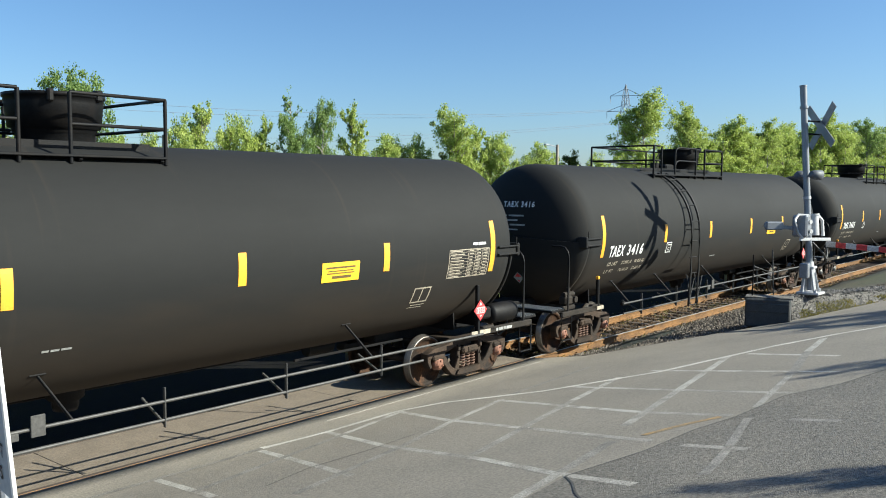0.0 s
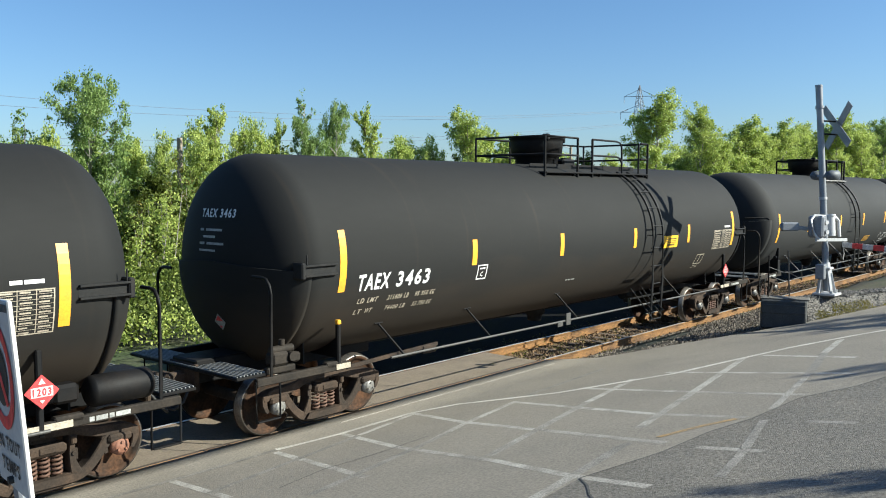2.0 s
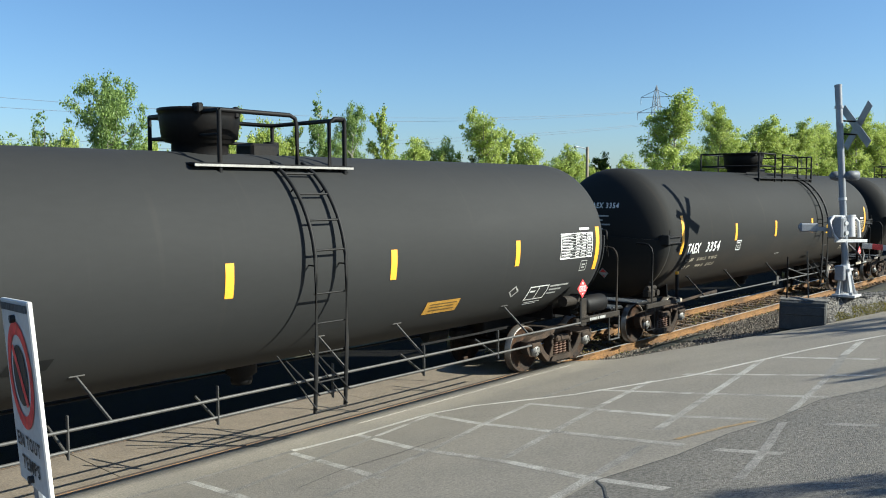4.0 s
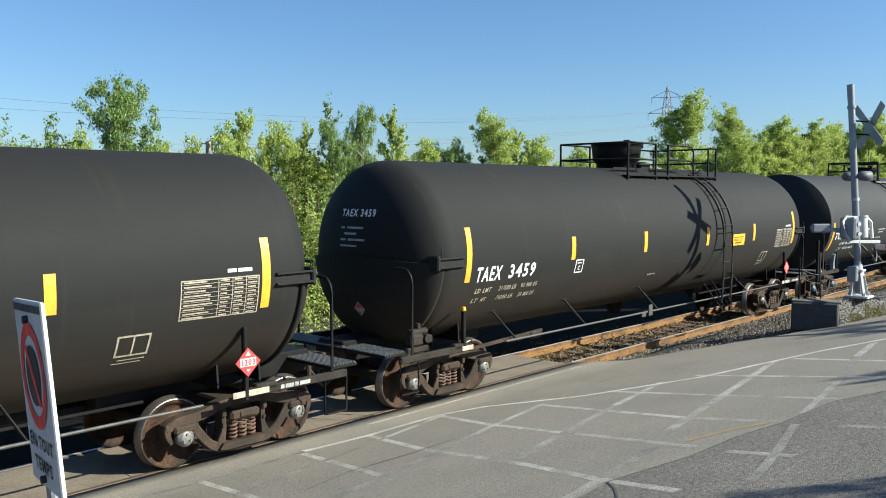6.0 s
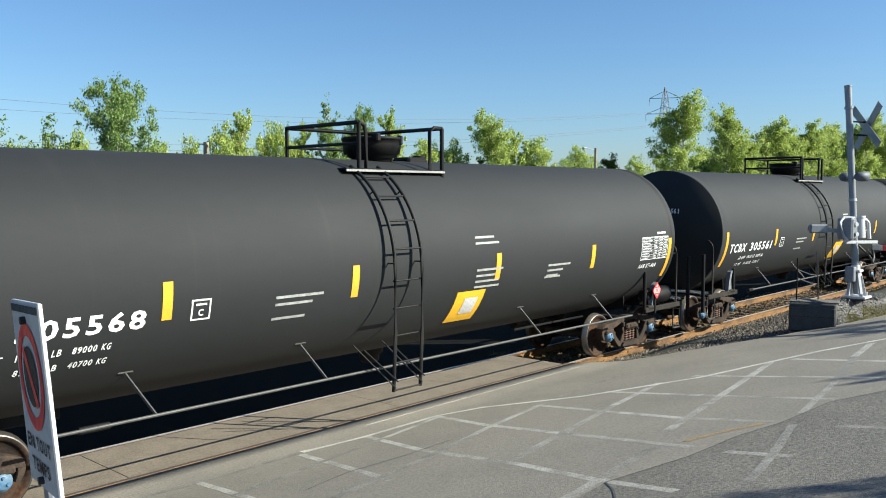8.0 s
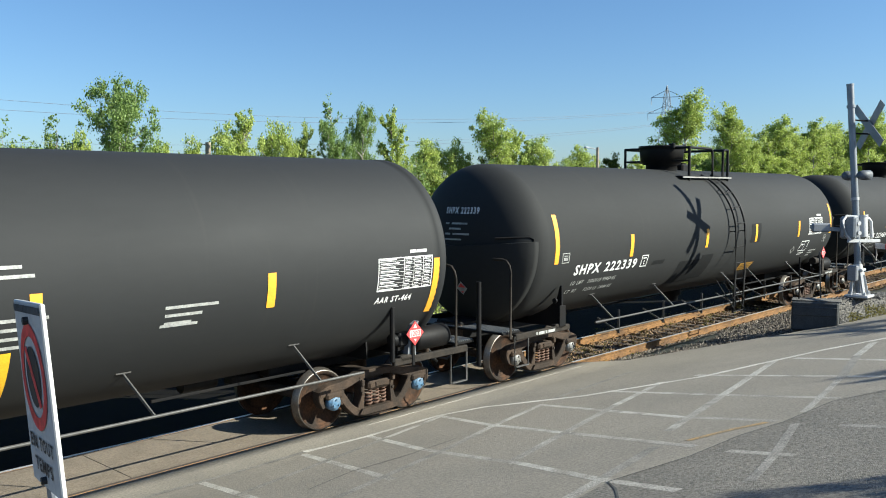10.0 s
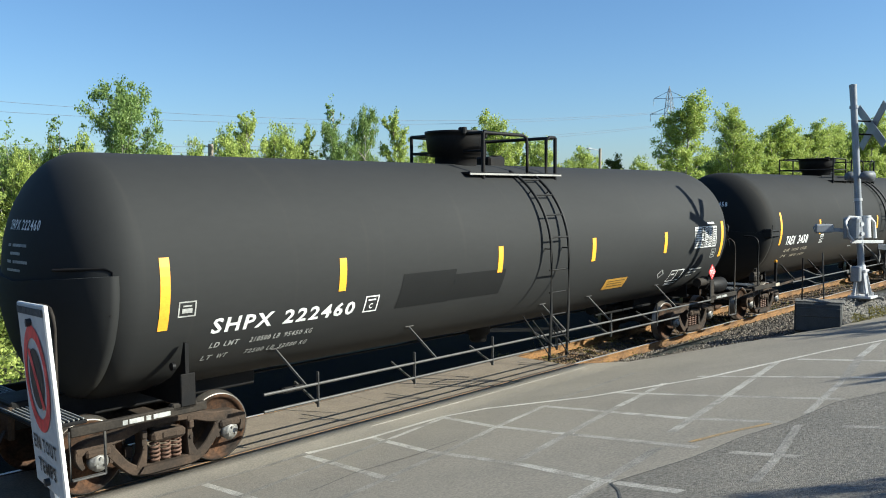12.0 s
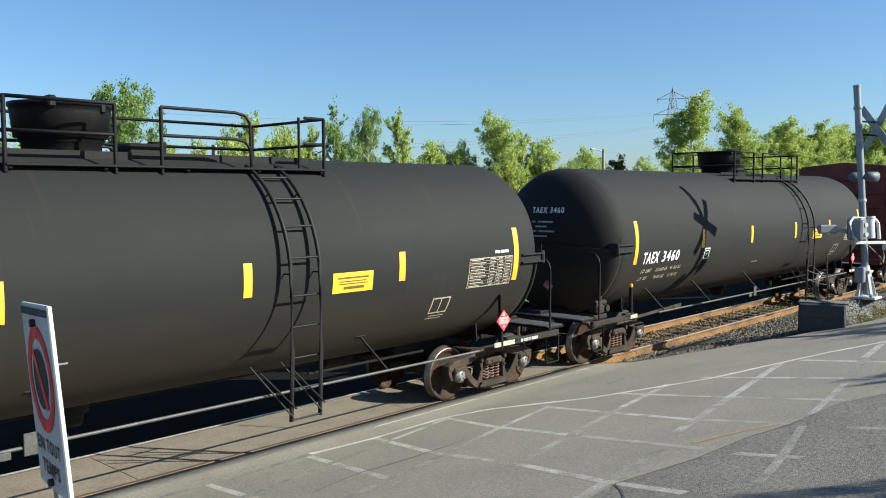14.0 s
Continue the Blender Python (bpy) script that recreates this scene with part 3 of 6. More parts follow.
for pts in ([(5.99, -7.02), (6.9, -7.29), (7.78, -7.38), (8.38, -7.56), (9.47, -7.67), (10.1, -8.09), (11.5, -8.5)], [(5.4, -3.79), (6.16, -3.6), (6.96, -3.69), (7.86, -3.65)],
            [(5.3, -7.6), (5.53, -7.39), (5.78, -7.22), (5.99, -7.02)]):
    tagged(stripe(pts, 0.018, CRACK, "road_crack", lift=0.005), "thin dark crack in the asphalt", "crack", "cracks in the road")


patch = Shape()
for x, y in ((-9.0, -8.0), (5.99, -7.02), (6.9, -7.29), (7.78, -7.38), (8.38, -7.56), (9.47, -7.67), (10.1, -8.09), (24.0, -11.4), (20.0, -11.9), (-12.0, -11.9)):
    patch.v.append((x, y, road_z(x, y) + 0.0007))
patch.f, patch.s, patch.m = [tuple(range(10))], [False], [0]
tagged(new("road_patch", patch.mesh("road_patch", ASPHALT_DARK)), "darker resurfaced asphalt beyond a crack", "road", kind="structure")


# ---- rail cars ----
SPEED = 13.178          # metres a second, towards -x
WHEEL_R = 0.457
TRUCK_X, AXLE = 7.08, 0.889


def wheel_mesh():
    r = WHEEL_R
    prof = [(-0.075, 0.0), (-0.075, 0.09), (-0.05, 0.11), (0.0, 0.13), (0.012, 0.2), (-0.005, 0.33), (-0.03, 0.385), (-0.055, 0.395), (-0.06, r - 0.02), (-0.055, r),
            (0.04, r + 0.004), (0.055, r + 0.026), (0.075, r + 0.026), (0.085, r - 0.01), (0.08, 0.39), (0.05, 0.38), (0.035, 0.3), (0.05, 0.15), (0.09, 0.1), (0.09, 0.0)]
    slots = [0] * 8 + [1, 1, 1] + [0] * 8
    return Shape().lathe(prof, 36, 'Y', slots=slots).mesh("wheel", WHEEL, TREAD)


def spring_mesh():
    pts = []
    for i in range(41):
        a = i / 40 * 5 * 2 * math.pi
        pts.append((0.055 * math.cos(a), 0.055 * math.sin(a), 0.27 + 0.26 * i / 40))
    return Shape().pipe(pts, 0.017, 5).mesh("spring", SPRING)


def ribbon(s, pts, widths, depth, y=0.0, steps=5):
    """A cast member along a smooth line of (x, z) points, of changing width, with a rounded rim on its outer face."""
    line = []
    for i in range(len(pts) - 1):
        p0, p1, p2, p3 = (Vector(pts[max(0, min(len(pts) - 1, i + k))]) for k in (-1, 0, 1, 2))
        for q in range(steps + (i == len(pts) - 2)):
            t = q / steps
            c = 0.5 * (2 * p1 + (p2 - p0) * t + (2 * p0 - 5 * p1 + 4 * p2 - p3) * t * t + (3 * p1 - p0 - 3 * p2 + p3) * t ** 3)
            line.append((c, widths[i] + (widths[i + 1] - widths[i]) * t))
    v = []
    for i, (c, w) in enumerate(line):
        way = (line[min(i + 1, len(line) - 1)][0] - line[max(i - 1, 0)][0]).normalized()
        side = Vector((-way.y, way.x)) * w / 2
        for k, d in ((-1, 0.42), (-0.8, 0.5), (0.8, 0.5), (1, 0.42), (1, -0.42), (0.8, -0.5), (-0.8, -0.5), (-1, -0.42)):
            v.append((c.x + side.x * k, y + d * depth, c.y + side.y * k))
    f = [(i * 8 + k, i * 8 + (k + 1) % 8, (i + 1) * 8 + (k + 1) % 8, (i + 1) * 8 + k) for i in range(len(line) - 1) for k in range(8)]
    f += [tuple(range(8)), tuple(range(len(v) - 8, len(v)))]
    return s.add(v, f)


def side_frame_mesh():
    """Cast truck side: arched top member, curved tension legs, columns, jaws over the bearings and a spring seat."""
    s = Shape()
    at = Matrix()
    ribbon(s, [(-1.13, 0.6), (-0.95, 0.65), (-0.62, 0.69), (-0.32, 0.77), (0, 0.785), (0.32, 0.77), (0.62, 0.69), (0.95, 0.65), (1.13, 0.6)],
           [0.1, 0.15, 0.13, 0.12, 0.11, 0.12, 0.13, 0.15, 0.1], 0.17)
    for k in (-1, 1):
        ribbon(s, [(k * 0.8, 0.62), (k * 0.7, 0.5), (k * 0.56, 0.33), (k * 0.42, 0.23), (k * 0.2, 0.195), (0, 0.19)], [0.16, 0.13, 0.12, 0.13, 0.14, 0.15], 0.17)
        ribbon(s, [(k * 0.33, 0.76), (k * 0.31, 0.6), (k * 0.31, 0.42), (k * 0.36, 0.24)], [0.11, 0.075, 0.08, 0.15], 0.18)
        ribbon(s, [(k * 1.1, 0.64), (k * 1.11, 0.52), (k * 1.06, 0.4)], [0.1, 0.09, 0.05], 0.16)
        ribbon(s, [(k * 0.72, 0.6), (k * 0.705, 0.5), (k * 0.73, 0.4)], [0.1, 0.08, 0.05], 0.16)
        s.box((k * 0.889, -0.02, 0.565), (0.3, 0.22, 0.1), chamfer=0.025)
        s.box((k * 0.32, -0.1, 0.66), (0.07, 0.05, 0.1), chamfer=0.012).rod((k * 0.32, -0.11, 0.5), (k * 0.32, -0.08, 0.5), 0.025, 8)
    s.slab([(-0.4, 0.19), (-0.3, 0.17), (0.3, 0.17), (0.4, 0.19), (0.34, 0.265), (-0.34, 0.265)], 0.26, at)
    s.box((0, -0.02, 0.6), (0.46, 0.26, 0.13), chamfer=0.035).box((0, -0.15, 0.61), (0.2, 0.03, 0.07), chamfer=0.012)
    return s.mesh("side_frame", CAST)


MESHES = {}


def add_running_gear(car, cap, shift=0.0):
    if not MESHES:
        MESHES["wheel"], MESHES["spring"], MESHES["frame"] = wheel_mesh(), spring_mesh(), side_frame_mesh()
        MESHES["axle"] = Shape().rod((0, -1.0, 0), (0, 1.0, 0), 0.085, 12).mesh("wheelset", CAST)
        bol = Shape().box((0, 0, 0.66), (0.36, 2.0, 0.22), chamfer=0.03).rod((0, 0, 0.7), (0, 0, 0.88), 0.2, 16)
        for k in (-1, 1):
            bol.beam((k * 0.42, -0.9, 0.42), (k * 0.42, 0.9, 0.42), 0.09, 0.14).box((k * 0.44, -0.74, 0.46), (0.07, 0.12, 0.3)).box((k * 0.44, 0.74, 0.46), (0.07, 0.12, 0.3))
        MESHES["truck"] = bol.mesh("truck", CAST)
    if cap.name not in MESHES:
        c = Shape().lathe([(-0.11, 0.0), (-0.11, 0.07), (-0.1, 0.085), (-0.08, 0.095), (-0.075, 0.115), (0.02, 0.115), (0.04, 0.0)], 16, 'Y')
        for i in range(3):
            a = radians(90 + 120 * i)
            c.rod((0.055 * math.cos(a), -0.128, 0.055 * math.sin(a)), (0.055 * math.cos(a), -0.1, 0.055 * math.sin(a)), 0.016, 6)
        MESHES[cap.name] = c.mesh("bearing_cap", cap)
    for k in (-1, 1):
        tr = part("truck", MESHES["truck"], CAST, car, "dusty cast-steel truck", pose(k * TRUCK_X + shift, 0, 0))
        for side in (-1, 1):
            part("side_frame", MESHES["frame"], CAST, tr, place=pose(0, side * 1.0, 0))
            for j in (-1, 0, 1):
                part("spring", MESHES["spring"], SPRING, tr, place=pose(j * 0.145, side * 1.03, 0))
            for j in (-1, 1):
                part("bearing_cap", MESHES[cap.name], cap, tr, place=pose(j * AXLE, side * 1.04, WHEEL_R, 0, 0, 0 if side < 0 else 180))
        for j in (-1, 1):
            ws = part("wheelset", MESHES["axle"], CAST, car, place=pose(k * TRUCK_X + shift + j * AXLE, 0, WHEEL_R))
            for side in (-1, 1):
                part("wheel", MESHES["wheel"], WHEEL, ws, place=pose(0, side * RAIL_Y, 0, 0, 0, 0 if side < 0 else 180))


class Tank:
    """The measures of one kind of tank: radius, axis height, half length of the barrel, depth and form of the heads."""

    def __init__(self, r, zc, half, head, dished=False, tail=None):
        self.r, self.zc, self.half, self.head, self.dished = r, zc, half, head, dished
        self.tail = half if tail is None else tail

    def bulge(self, k):
        """How far a head stands out at k of the radius."""
        return self.head * ((1 - k * k) if self.dished else math.sqrt(max(0.0, 1 - k * k)))

    def shape(self):
        n, prof = 16, []
        for i in range(n + 1):
            k = math.sin(math.pi / 2 * i / n)
            prof.append((self.half + self.bulge(k), self.r * k))
        if self.dished:
            prof += [(self.half - 0.02, self.r + 0.006), (self.half - 0.16, self.r + 0.006), (self.half - 0.165, self.r)]
        left = [(-u, r) for u, r in prof]
        body = [(x, self.r) for x in np.linspace(-self.half + 0.3, self.tail - 0.3, 7)]
        right = [(u + self.tail - self.half, r) for u, r in prof]
        return Shape().lathe(left + body + right[::-1], 80, 'X', at=(0, 0, self.zc))

    def wrap(self, flat, x, z, side=-1, lift=0.006):
        """Lays flat figures (along, up the skin) on the barrel from the point x, z."""
        v, f = flat
        a0 = math.asin(max(-1, min(1, (z - self.zc) / self.r)))
        out = []
        for u, w in v:
            a = a0 + w / self.r
            out.append((x - u * side, side * (self.r + lift) * math.cos(a), self.zc + (self.r + lift) * math.sin(a)))
        return Shape().add(out, f)

    def on_head(self, flat, y, z, lift=0.008):
        """Lays flat figures on the leading head, read from outside, from the corner y, z."""
        v, f = flat
        out = []
        for u, w in v:
            yy, zz = y - u, z + w
            k = min(0.999, math.hypot(yy, zz - self.zc) / self.r)
            out.append((-(self.half + self.bulge(k) + lift), yy, zz))
        return Shape().add(out, f)

    def column(self, w, h, rows=10, lean=0.0):
        """A strip w wide and h tall along the skin, cut to follow it."""
        v = [(x + lean * i / rows, h * i / rows) for i in range(rows + 1) for x in (0, w)]
        return v, [(2 * i, 2 * i + 1, 2 * i + 3, 2 * i + 2) for i in range(rows)]

    def depth(self, z):
        return math.sqrt(max(0.01, self.r ** 2 - (z - self.zc) ** 2))


T_TANK = Tank(1.583, 2.534, 7.52, 0.8)
S_TANK = Tank(1.57, 2.55, 7.76, 0.8, tail=7.54)
C_TANK = Tank(1.60, 2.52, 8.17, 0.5, True, 7.92)


def add_platform(car, tank, near, deck, rails, dome, mirror=1, deep=0.9, style="T"):
    """Top platform: deck, toe boards, brackets, railing and the manway housing."""
    x0, x1 = near
    z = 3.93
    m = mirror
    for side in (-1, 1):
        part("deck", Shape().box((m * (deck[0] + deck[1]) / 2, side * (deep - 0.17), z), (deck[1] - deck[0], 0.42, 0.035)), FRAME, car, "steel walkway grating")
        if style == "T":
            part("toe_board", Shape().box((m * (deck[0] + deck[1]) / 2, side * (deep - 0.38), z + 0.11), (deck[1] - deck[0], 0.012, 0.16), chamfer=0.003), FRAME, car)
        else:
            part("toe_board", Shape().box((m * (deck[0] + deck[1]) / 2, side * (deep + 0.045), z - 0.02), (deck[1] - deck[0], 0.02, 0.035), chamfer=0.003), TOE, car, "pale toe board")
        for x in np.linspace(x0 + 0.05, x1 - 0.05, 5 if style == "T" else 3):
            part("deck_bracket", Shape().beam((m * x, side * deep, z - 0.02), (m * x, side * 0.72, z - 0.16), 0.05, 0.05), FRAME, car)
    for kind, pts, r in rails:
        pts = [(m * x, y, zz) for x, y, zz in pts]
        part(kind, Shape().pipe(pts, r, 6), FRAME, car)
    cx, r, z0, z1 = dome
    cx *= m
    taper = 1.0 if style == "T" else 0.88
    sh = Shape().lathe([(z0 - 0.1, r * 0.8 * taper), (z0 + 0.1, r * 0.8 * taper), (z0 + 0.12, r * 0.86), (z0 + 0.16, r * 0.86), (z0 + 0.17, r * 0.94), (z1 - 0.12, r), (z1 - 0.05, r * 1.01), (z1 - 0.045, r * 1.04), (z1, r * 1.04), (z1 + 0.01, 0.0)], 32, 'Z', at=(cx, 0, 0))
    housing = part("manway_housing", sh, FRAME, car, "round black manway housing")
    part("lid_clamp", Shape().box((cx - m * r * 0.55, -r * 0.8, z1 - 0.02), (0.1, 0.16, 0.14), chamfer=0.02), FRAME, housing)
    part("lid_clamp", Shape().box((cx + m * r * 0.5, -r * 0.85, z1 - 0.05), (0.08, 0.1, 0.16), chamfer=0.02), FRAME, housing)
    part("valve_box", Shape().box((cx + m * (r + 0.42), 0, z0 + 0.02), (0.5, 0.44, 0.24), chamfer=0.04).rod((cx + m * (r + 0.75), 0.1, z0 - 0.1), (cx + m * (r + 0.75), 0.1, z0 + 0.18), 0.12, 12), FRAME, car)


def add_ladder(car, tank, x0, x1, mirror=1, foot=0.58, brace=0.45):
    """A ladder that hugs the skin at the top and hangs clear of it further down."""
    m = mirror

    def ring(a):
        r = tank.r + 0.05 + 0.1 * (a - 118) / 62
        return r * math.cos(radians(a)), tank.zc + r * math.sin(radians(a))

    low = -tank.r - 0.15
    for x in (x0, x1):
        pts = [(m * x, low + 0.05, foot), (m * x, low, 1.5)] + [(m * x, *ring(a)) for a in np.linspace(180, 118, 14)]
        part("ladder_stile", Shape().pipe(pts, 0.029, 6), LADDER, car)
    for z in np.arange(foot + 0.02, tank.zc - 0.2, 0.41):
        part("ladder_rung", Shape().rod((m * x0, low + 0.04, z), (m * x1, low + 0.04, z), 0.014, 6), LADDER, car)
    for a in np.arange(173, 118, -14.5):
        y, zz = ring(a)
        part("ladder_rung", Shape().rod((m * x0, y, zz), (m * x1, y, zz), 0.016, 6), LADDER, car)
    for x in (x0, x1):
        for a in (180, 140):
            c, d = math.cos(radians(a)), math.sin(radians(a))
            y, zz = ring(a)
            part("ladder_standoff", Shape().rod((m * x, tank.r * c, tank.zc + tank.r * d), (m * x, y, zz), 0.012, 5), LADDER, car)
        part("ladder_brace", Shape().beam((m * x, low, foot + 0.06), (m * (x - brace), -1.42, 1.34), 0.03, 0.02), LADDER, car)
        part("ladder_brace", Shape().beam((m * (x - brace), low + 0.1, 1.3), (m * (x + 0.05), low, 0.75), 0.025, 0.02), LADDER, car)


def add_underframe(car, tank, double_rod, posts, bright, gusset=False):
    for k in (-1, 1):
        part("stub_sill", Shape().box((k * 7.1, 0, 0.98), (3.4, 0.62, 0.34), chamfer=0.02), FRAME, car)
        sad = Shape()
        if gusset and k < 0:
            sad.slab([(-1.46, 0.98), (1.46, 0.98), (1.46, 1.78), (1.42, 1.78), (1.34, 1.5), (1.1, 1.3), (0.7, 1.12), (-0.7, 1.12), (-1.1, 1.3), (-1.34, 1.5), (-1.42, 1.78), (-1.46, 1.78)], 0.05,
                     Matrix.Translation((k * 7.16, 0, 0)) @ Matrix.Rotation(radians(90), 4, 'Z'))
            sad.box((k * 7.16, -1.46, 1.2), (0.2, 0.03, 0.4), chamfer=0.01).rod((k * 7.3, -1.4, 1.5), (k * 7.34, -1.4, 1.5), 0.05, 10)
        else:
            for x in (-0.33, 0.33):
                sad.slab([(-1.0, 0.98), (1.0, 0.98), (0.98, 1.3), (0.7, 1.12), (-0.7, 1.12), (-0.98, 1.3)], 0.03, Matrix.Translation((k * 7.08 + x, 0, 0)) @ Matrix.Rotation(radians(90), 4, 'Z'))
        part("saddle", sad, FRAME, car)
        for side in (-1, 1):
            side_sill = Shape().box((k * 7.75, side * 1.42, 0.96), (1.7, 0.08, 0.11), chamfer=0.012).box((k * 7.2, side * 1.4, 1.0), (0.34, 0.12, 0.1), chamfer=0.02)
            part("side_sill", side_sill, SILL, car)
        deck = Shape().box((k * 8.62, 0, 1.04), (0.5, 2.75, 0.04))
        plat = part("end_platform", deck, FRAME, car, "black end platform with grey grating")
        for j in range(9):
            part("grating_bar", Shape().box((k * (8.4 + 0.055 * j), 0, 1.07), (0.02, 2.7, 0.02), chamfer=0.004), GREY_DECK, plat)
        coup = Shape().box((k * 8.95, 0, 0.87), (0.45, 0.16, 0.2), chamfer=0.03).box((k * 9.12, 0.04 * k, 0.87), (0.16, 0.3, 0.28), chamfer=0.06).box((k * 8.8, 0, 0.9), (0.08, 0.7, 0.4), chamfer=0.03)
        part("coupler", coup, CAST, car, "rusty knuckle coupler")
        part("brake_hose", Shape().pipe([(k * 8.85, -0.25, 0.82), (k * 9.0, -0.3, 0.6), (k * 9.12, -0.25, 0.5), (k * 9.17, -0.1, 0.52)], 0.022, 6), BLACK, car)
        for side in (-1, 1):
            y = side * 1.43
            hx = (-8.72 if k < 0 else 8.5) if gusset else k * 8.34
            hoop = [(hx, y, 0.95), (hx, y, 2.14), (hx, y * 0.98, 2.26), (hx, y * 0.93, 2.34), (hx, y * 0.86, 2.36), (hx, y * 0.72, 2.36)]
            part("end_handrail", Shape().pipe(hoop, 0.024, 8), SILL if bright else FRAME, car)
            step = [(k * 8.2, y, 0.98), (k * 8.2, y, 0.42), (k * 8.6, y, 0.42), (k * 8.6, y, 0.98)]
            part("sill_step", Shape().pipe(step, 0.018, 6).box((k * 8.4, y, 0.42), (0.38, 0.07, 0.02)), ROD if bright else FRAME, car)
            if gusset and k > 0:
                part("post_plate", Shape().box((7.2, y, 1.12), (0.2, 0.04, 0.56), chamfer=0.012), SILL, car, "dusty plate on the sill")
            if not gusset:
                part("corner_post", Shape().box((-7.12 if k < 0 else 6.88, y, 1.28 if k < 0 else 1.4), (0.07, 0.07, 0.62 if k < 0 else 0.86), chamfer=0.015), FRAME, car)
    for side in (-1, 1):
        for z, end in (((0.95, 6.95), (0.72, 5.3)) if double_rod else ((0.95, 6.2),)):
            part("side_rod", Shape().rod((-6.1, side * 1.52, z), (end, side * 1.52, z - 0.01), 0.021, 8), ROD, car)
        for x in posts:
            s = Shape().beam((x, side * tank.depth(1.42), 1.44), (x + 0.22, side * 1.52, 0.93), 0.025, 0.035)
            s.box((x, side * tank.depth(1.44), 1.45), (0.2, 0.03, 0.03))
            part("side_strut", s, ROD if bright else LADDER, car)
        if double_rod:
            for x in np.arange(-5.2, 6, 1.9):
                part("rod_hanger", Shape().beam((x, side * 1.52, 1.12), (x, side * 1.52, 0.62), 0.05, 0.02).beam((x, side * 1.52, 0.66), (x, side * 1.0, 0.9), 0.03, 0.03), ROD, car)
    out = Shape().lathe([(0.68, 0.0), (0.68, 0.15), (0.74, 0.17), (0.8, 0.17), (0.85, 0.24), (1.0, 0.24)], 16, 'Z')
    part("bottom_outlet", out, FRAME, car)
    gear = Shape().box((5.2, 0.1, 0.8), (0.5, 0.3, 0.2), chamfer=0.05).rod((4.2, 0.15, 0.84), (4.75, 0.15, 0.84), 0.12, 12).rod((-5.6, 0.3, 0.82), (5.0, 0.3, 0.82), 0.02, 6)
    gear.beam((3.4, -0.5, 0.86), (6.0, -0.4, 0.84), 0.04, 0.04).box((-5.4, -1.2, 0.86), (0.4, 0.08, 0.08), chamfer=0.02)
    part("brake_gear", gear, FRAME, car)


def add_reservoir(car, k=1):
    r = Shape().lathe([(-0.42, 0.0), (-0.42, 0.1), (-0.38, 0.17), (-0.34, 0.19), (0.34, 0.19), (0.38, 0.17), (0.42, 0.1), (0.42, 0.0)], 20, 'X', at=(k * 7.95, -1.15, 1.2))
    part("air_reservoir", r, FRAME, car, "black air reservoir")
    part("control_valve", Shape().box((k * 7.2, -1.3, 1.28), (0.3, 0.22, 0.22), chamfer=0.04).rod((k * 7.05, -1.3, 1.28), (k * 6.98, -1.3, 1.28), 0.1, 10), FRAME, car)


def add_placard(car, x=6.88, y=-1.5, z=1.38):
    post = part("placard_post", Shape().box((x, y + 0.04, 1.12), (0.06, 0.03, 0.5)), FRAME, car)
    k = 0.19
    dia = [(0, -k), (k, 0), (0, k), (-k, 0)]
    sh = Shape().slab(dia, 0.012, Matrix.Translation((x, y, z)))
    pl = part("hazard_placard", sh, RED, car, "red and white diamond hazard placard")
    w = Shape()
    w.add([(x + a, y - 0.009, z + b) for a, b in ((-0.12, -0.055), (0.12, -0.055), (0.12, 0.055), (-0.12, 0.055))], [(0, 1, 2, 3)])
    w.add([(x + a, y - 0.009, z + b) for a, b in ((-0.04, 0.085), (0.04, 0.085), (0.0, 0.15))], [(0, 1, 2)])
    w.add([(x + a, y - 0.009, z - b) for a, b in ((-0.03, 0.09), (0.03, 0.09), (0.0, 0.13))], [(0, 1, 2)])
    part("placard_panel", w, PLACARD_WHITE, pl)
    v, f = words("1203", 0.2, 0.085)
    part("placard_number", Shape().add([(x - 0.1 + a, y - 0.013, z - 0.043 + b) for a, b in v], f), RED, pl)


def add_strips(car, tank, strips, wide=0.13):
    for x, z0, z1, lean in strips:
        a = tank.r * (math.asin((z1 - tank.zc) / tank.r) - math.asin((z0 - tank.zc) / tank.r))
        part("reflective_strip", tank.wrap(tank.column(wide, a, 8, lean), x - wide / 2 - lean / 2, z0), YELLOW, car, "yellow reflective strip")


def table(tank, x0, z0, w, h, mat, car, rows=9, cols=4):
    r = [(0, 0, w, 0.014), (0, h - 0.014, w, h), (0, 0, 0.014, h), (w - 0.014, 0, w, h)]
    rng = random.Random(3)
    for i in range(1, rows):
        z = h * i / rows
        r.append((0, z, w, z + 0.005))
    for j in range(1, cols):
        x = w * (0.28 + 0.72 * j / cols)
        r.append((x, 0, x + 0.009, h))
    for i in range(rows):
        r.append((0.04, h * i / rows + 0.018, w * rng.uniform(0.25, 0.42), h * i / rows + 0.036))
        for j in range(1, cols):
            x = w * (0.28 + 0.72 * j / cols)
            r.append((x + 0.03, h * i / rows + 0.018, x + w * 0.72 / cols * rng.uniform(0.6, 0.85), h * i / rows + 0.036))
    part("data_table", tank.wrap(bars(r), x0, z0), mat, car, "stencilled table of figures")
    part("table_heading", tank.wrap(bars([(0, 0, 0.13, 0.045), (0.15, 0, 0.36, 0.045)]), x0 + w * 0.58, z0 + h + 0.05), WHITE, car)


def outline(w, h, t=0.02, extra=()):
    return bars([(0, 0, w, t), (0, h - t, w, h), (0, 0, t, h), (w - t, 0, w, h), *extra])


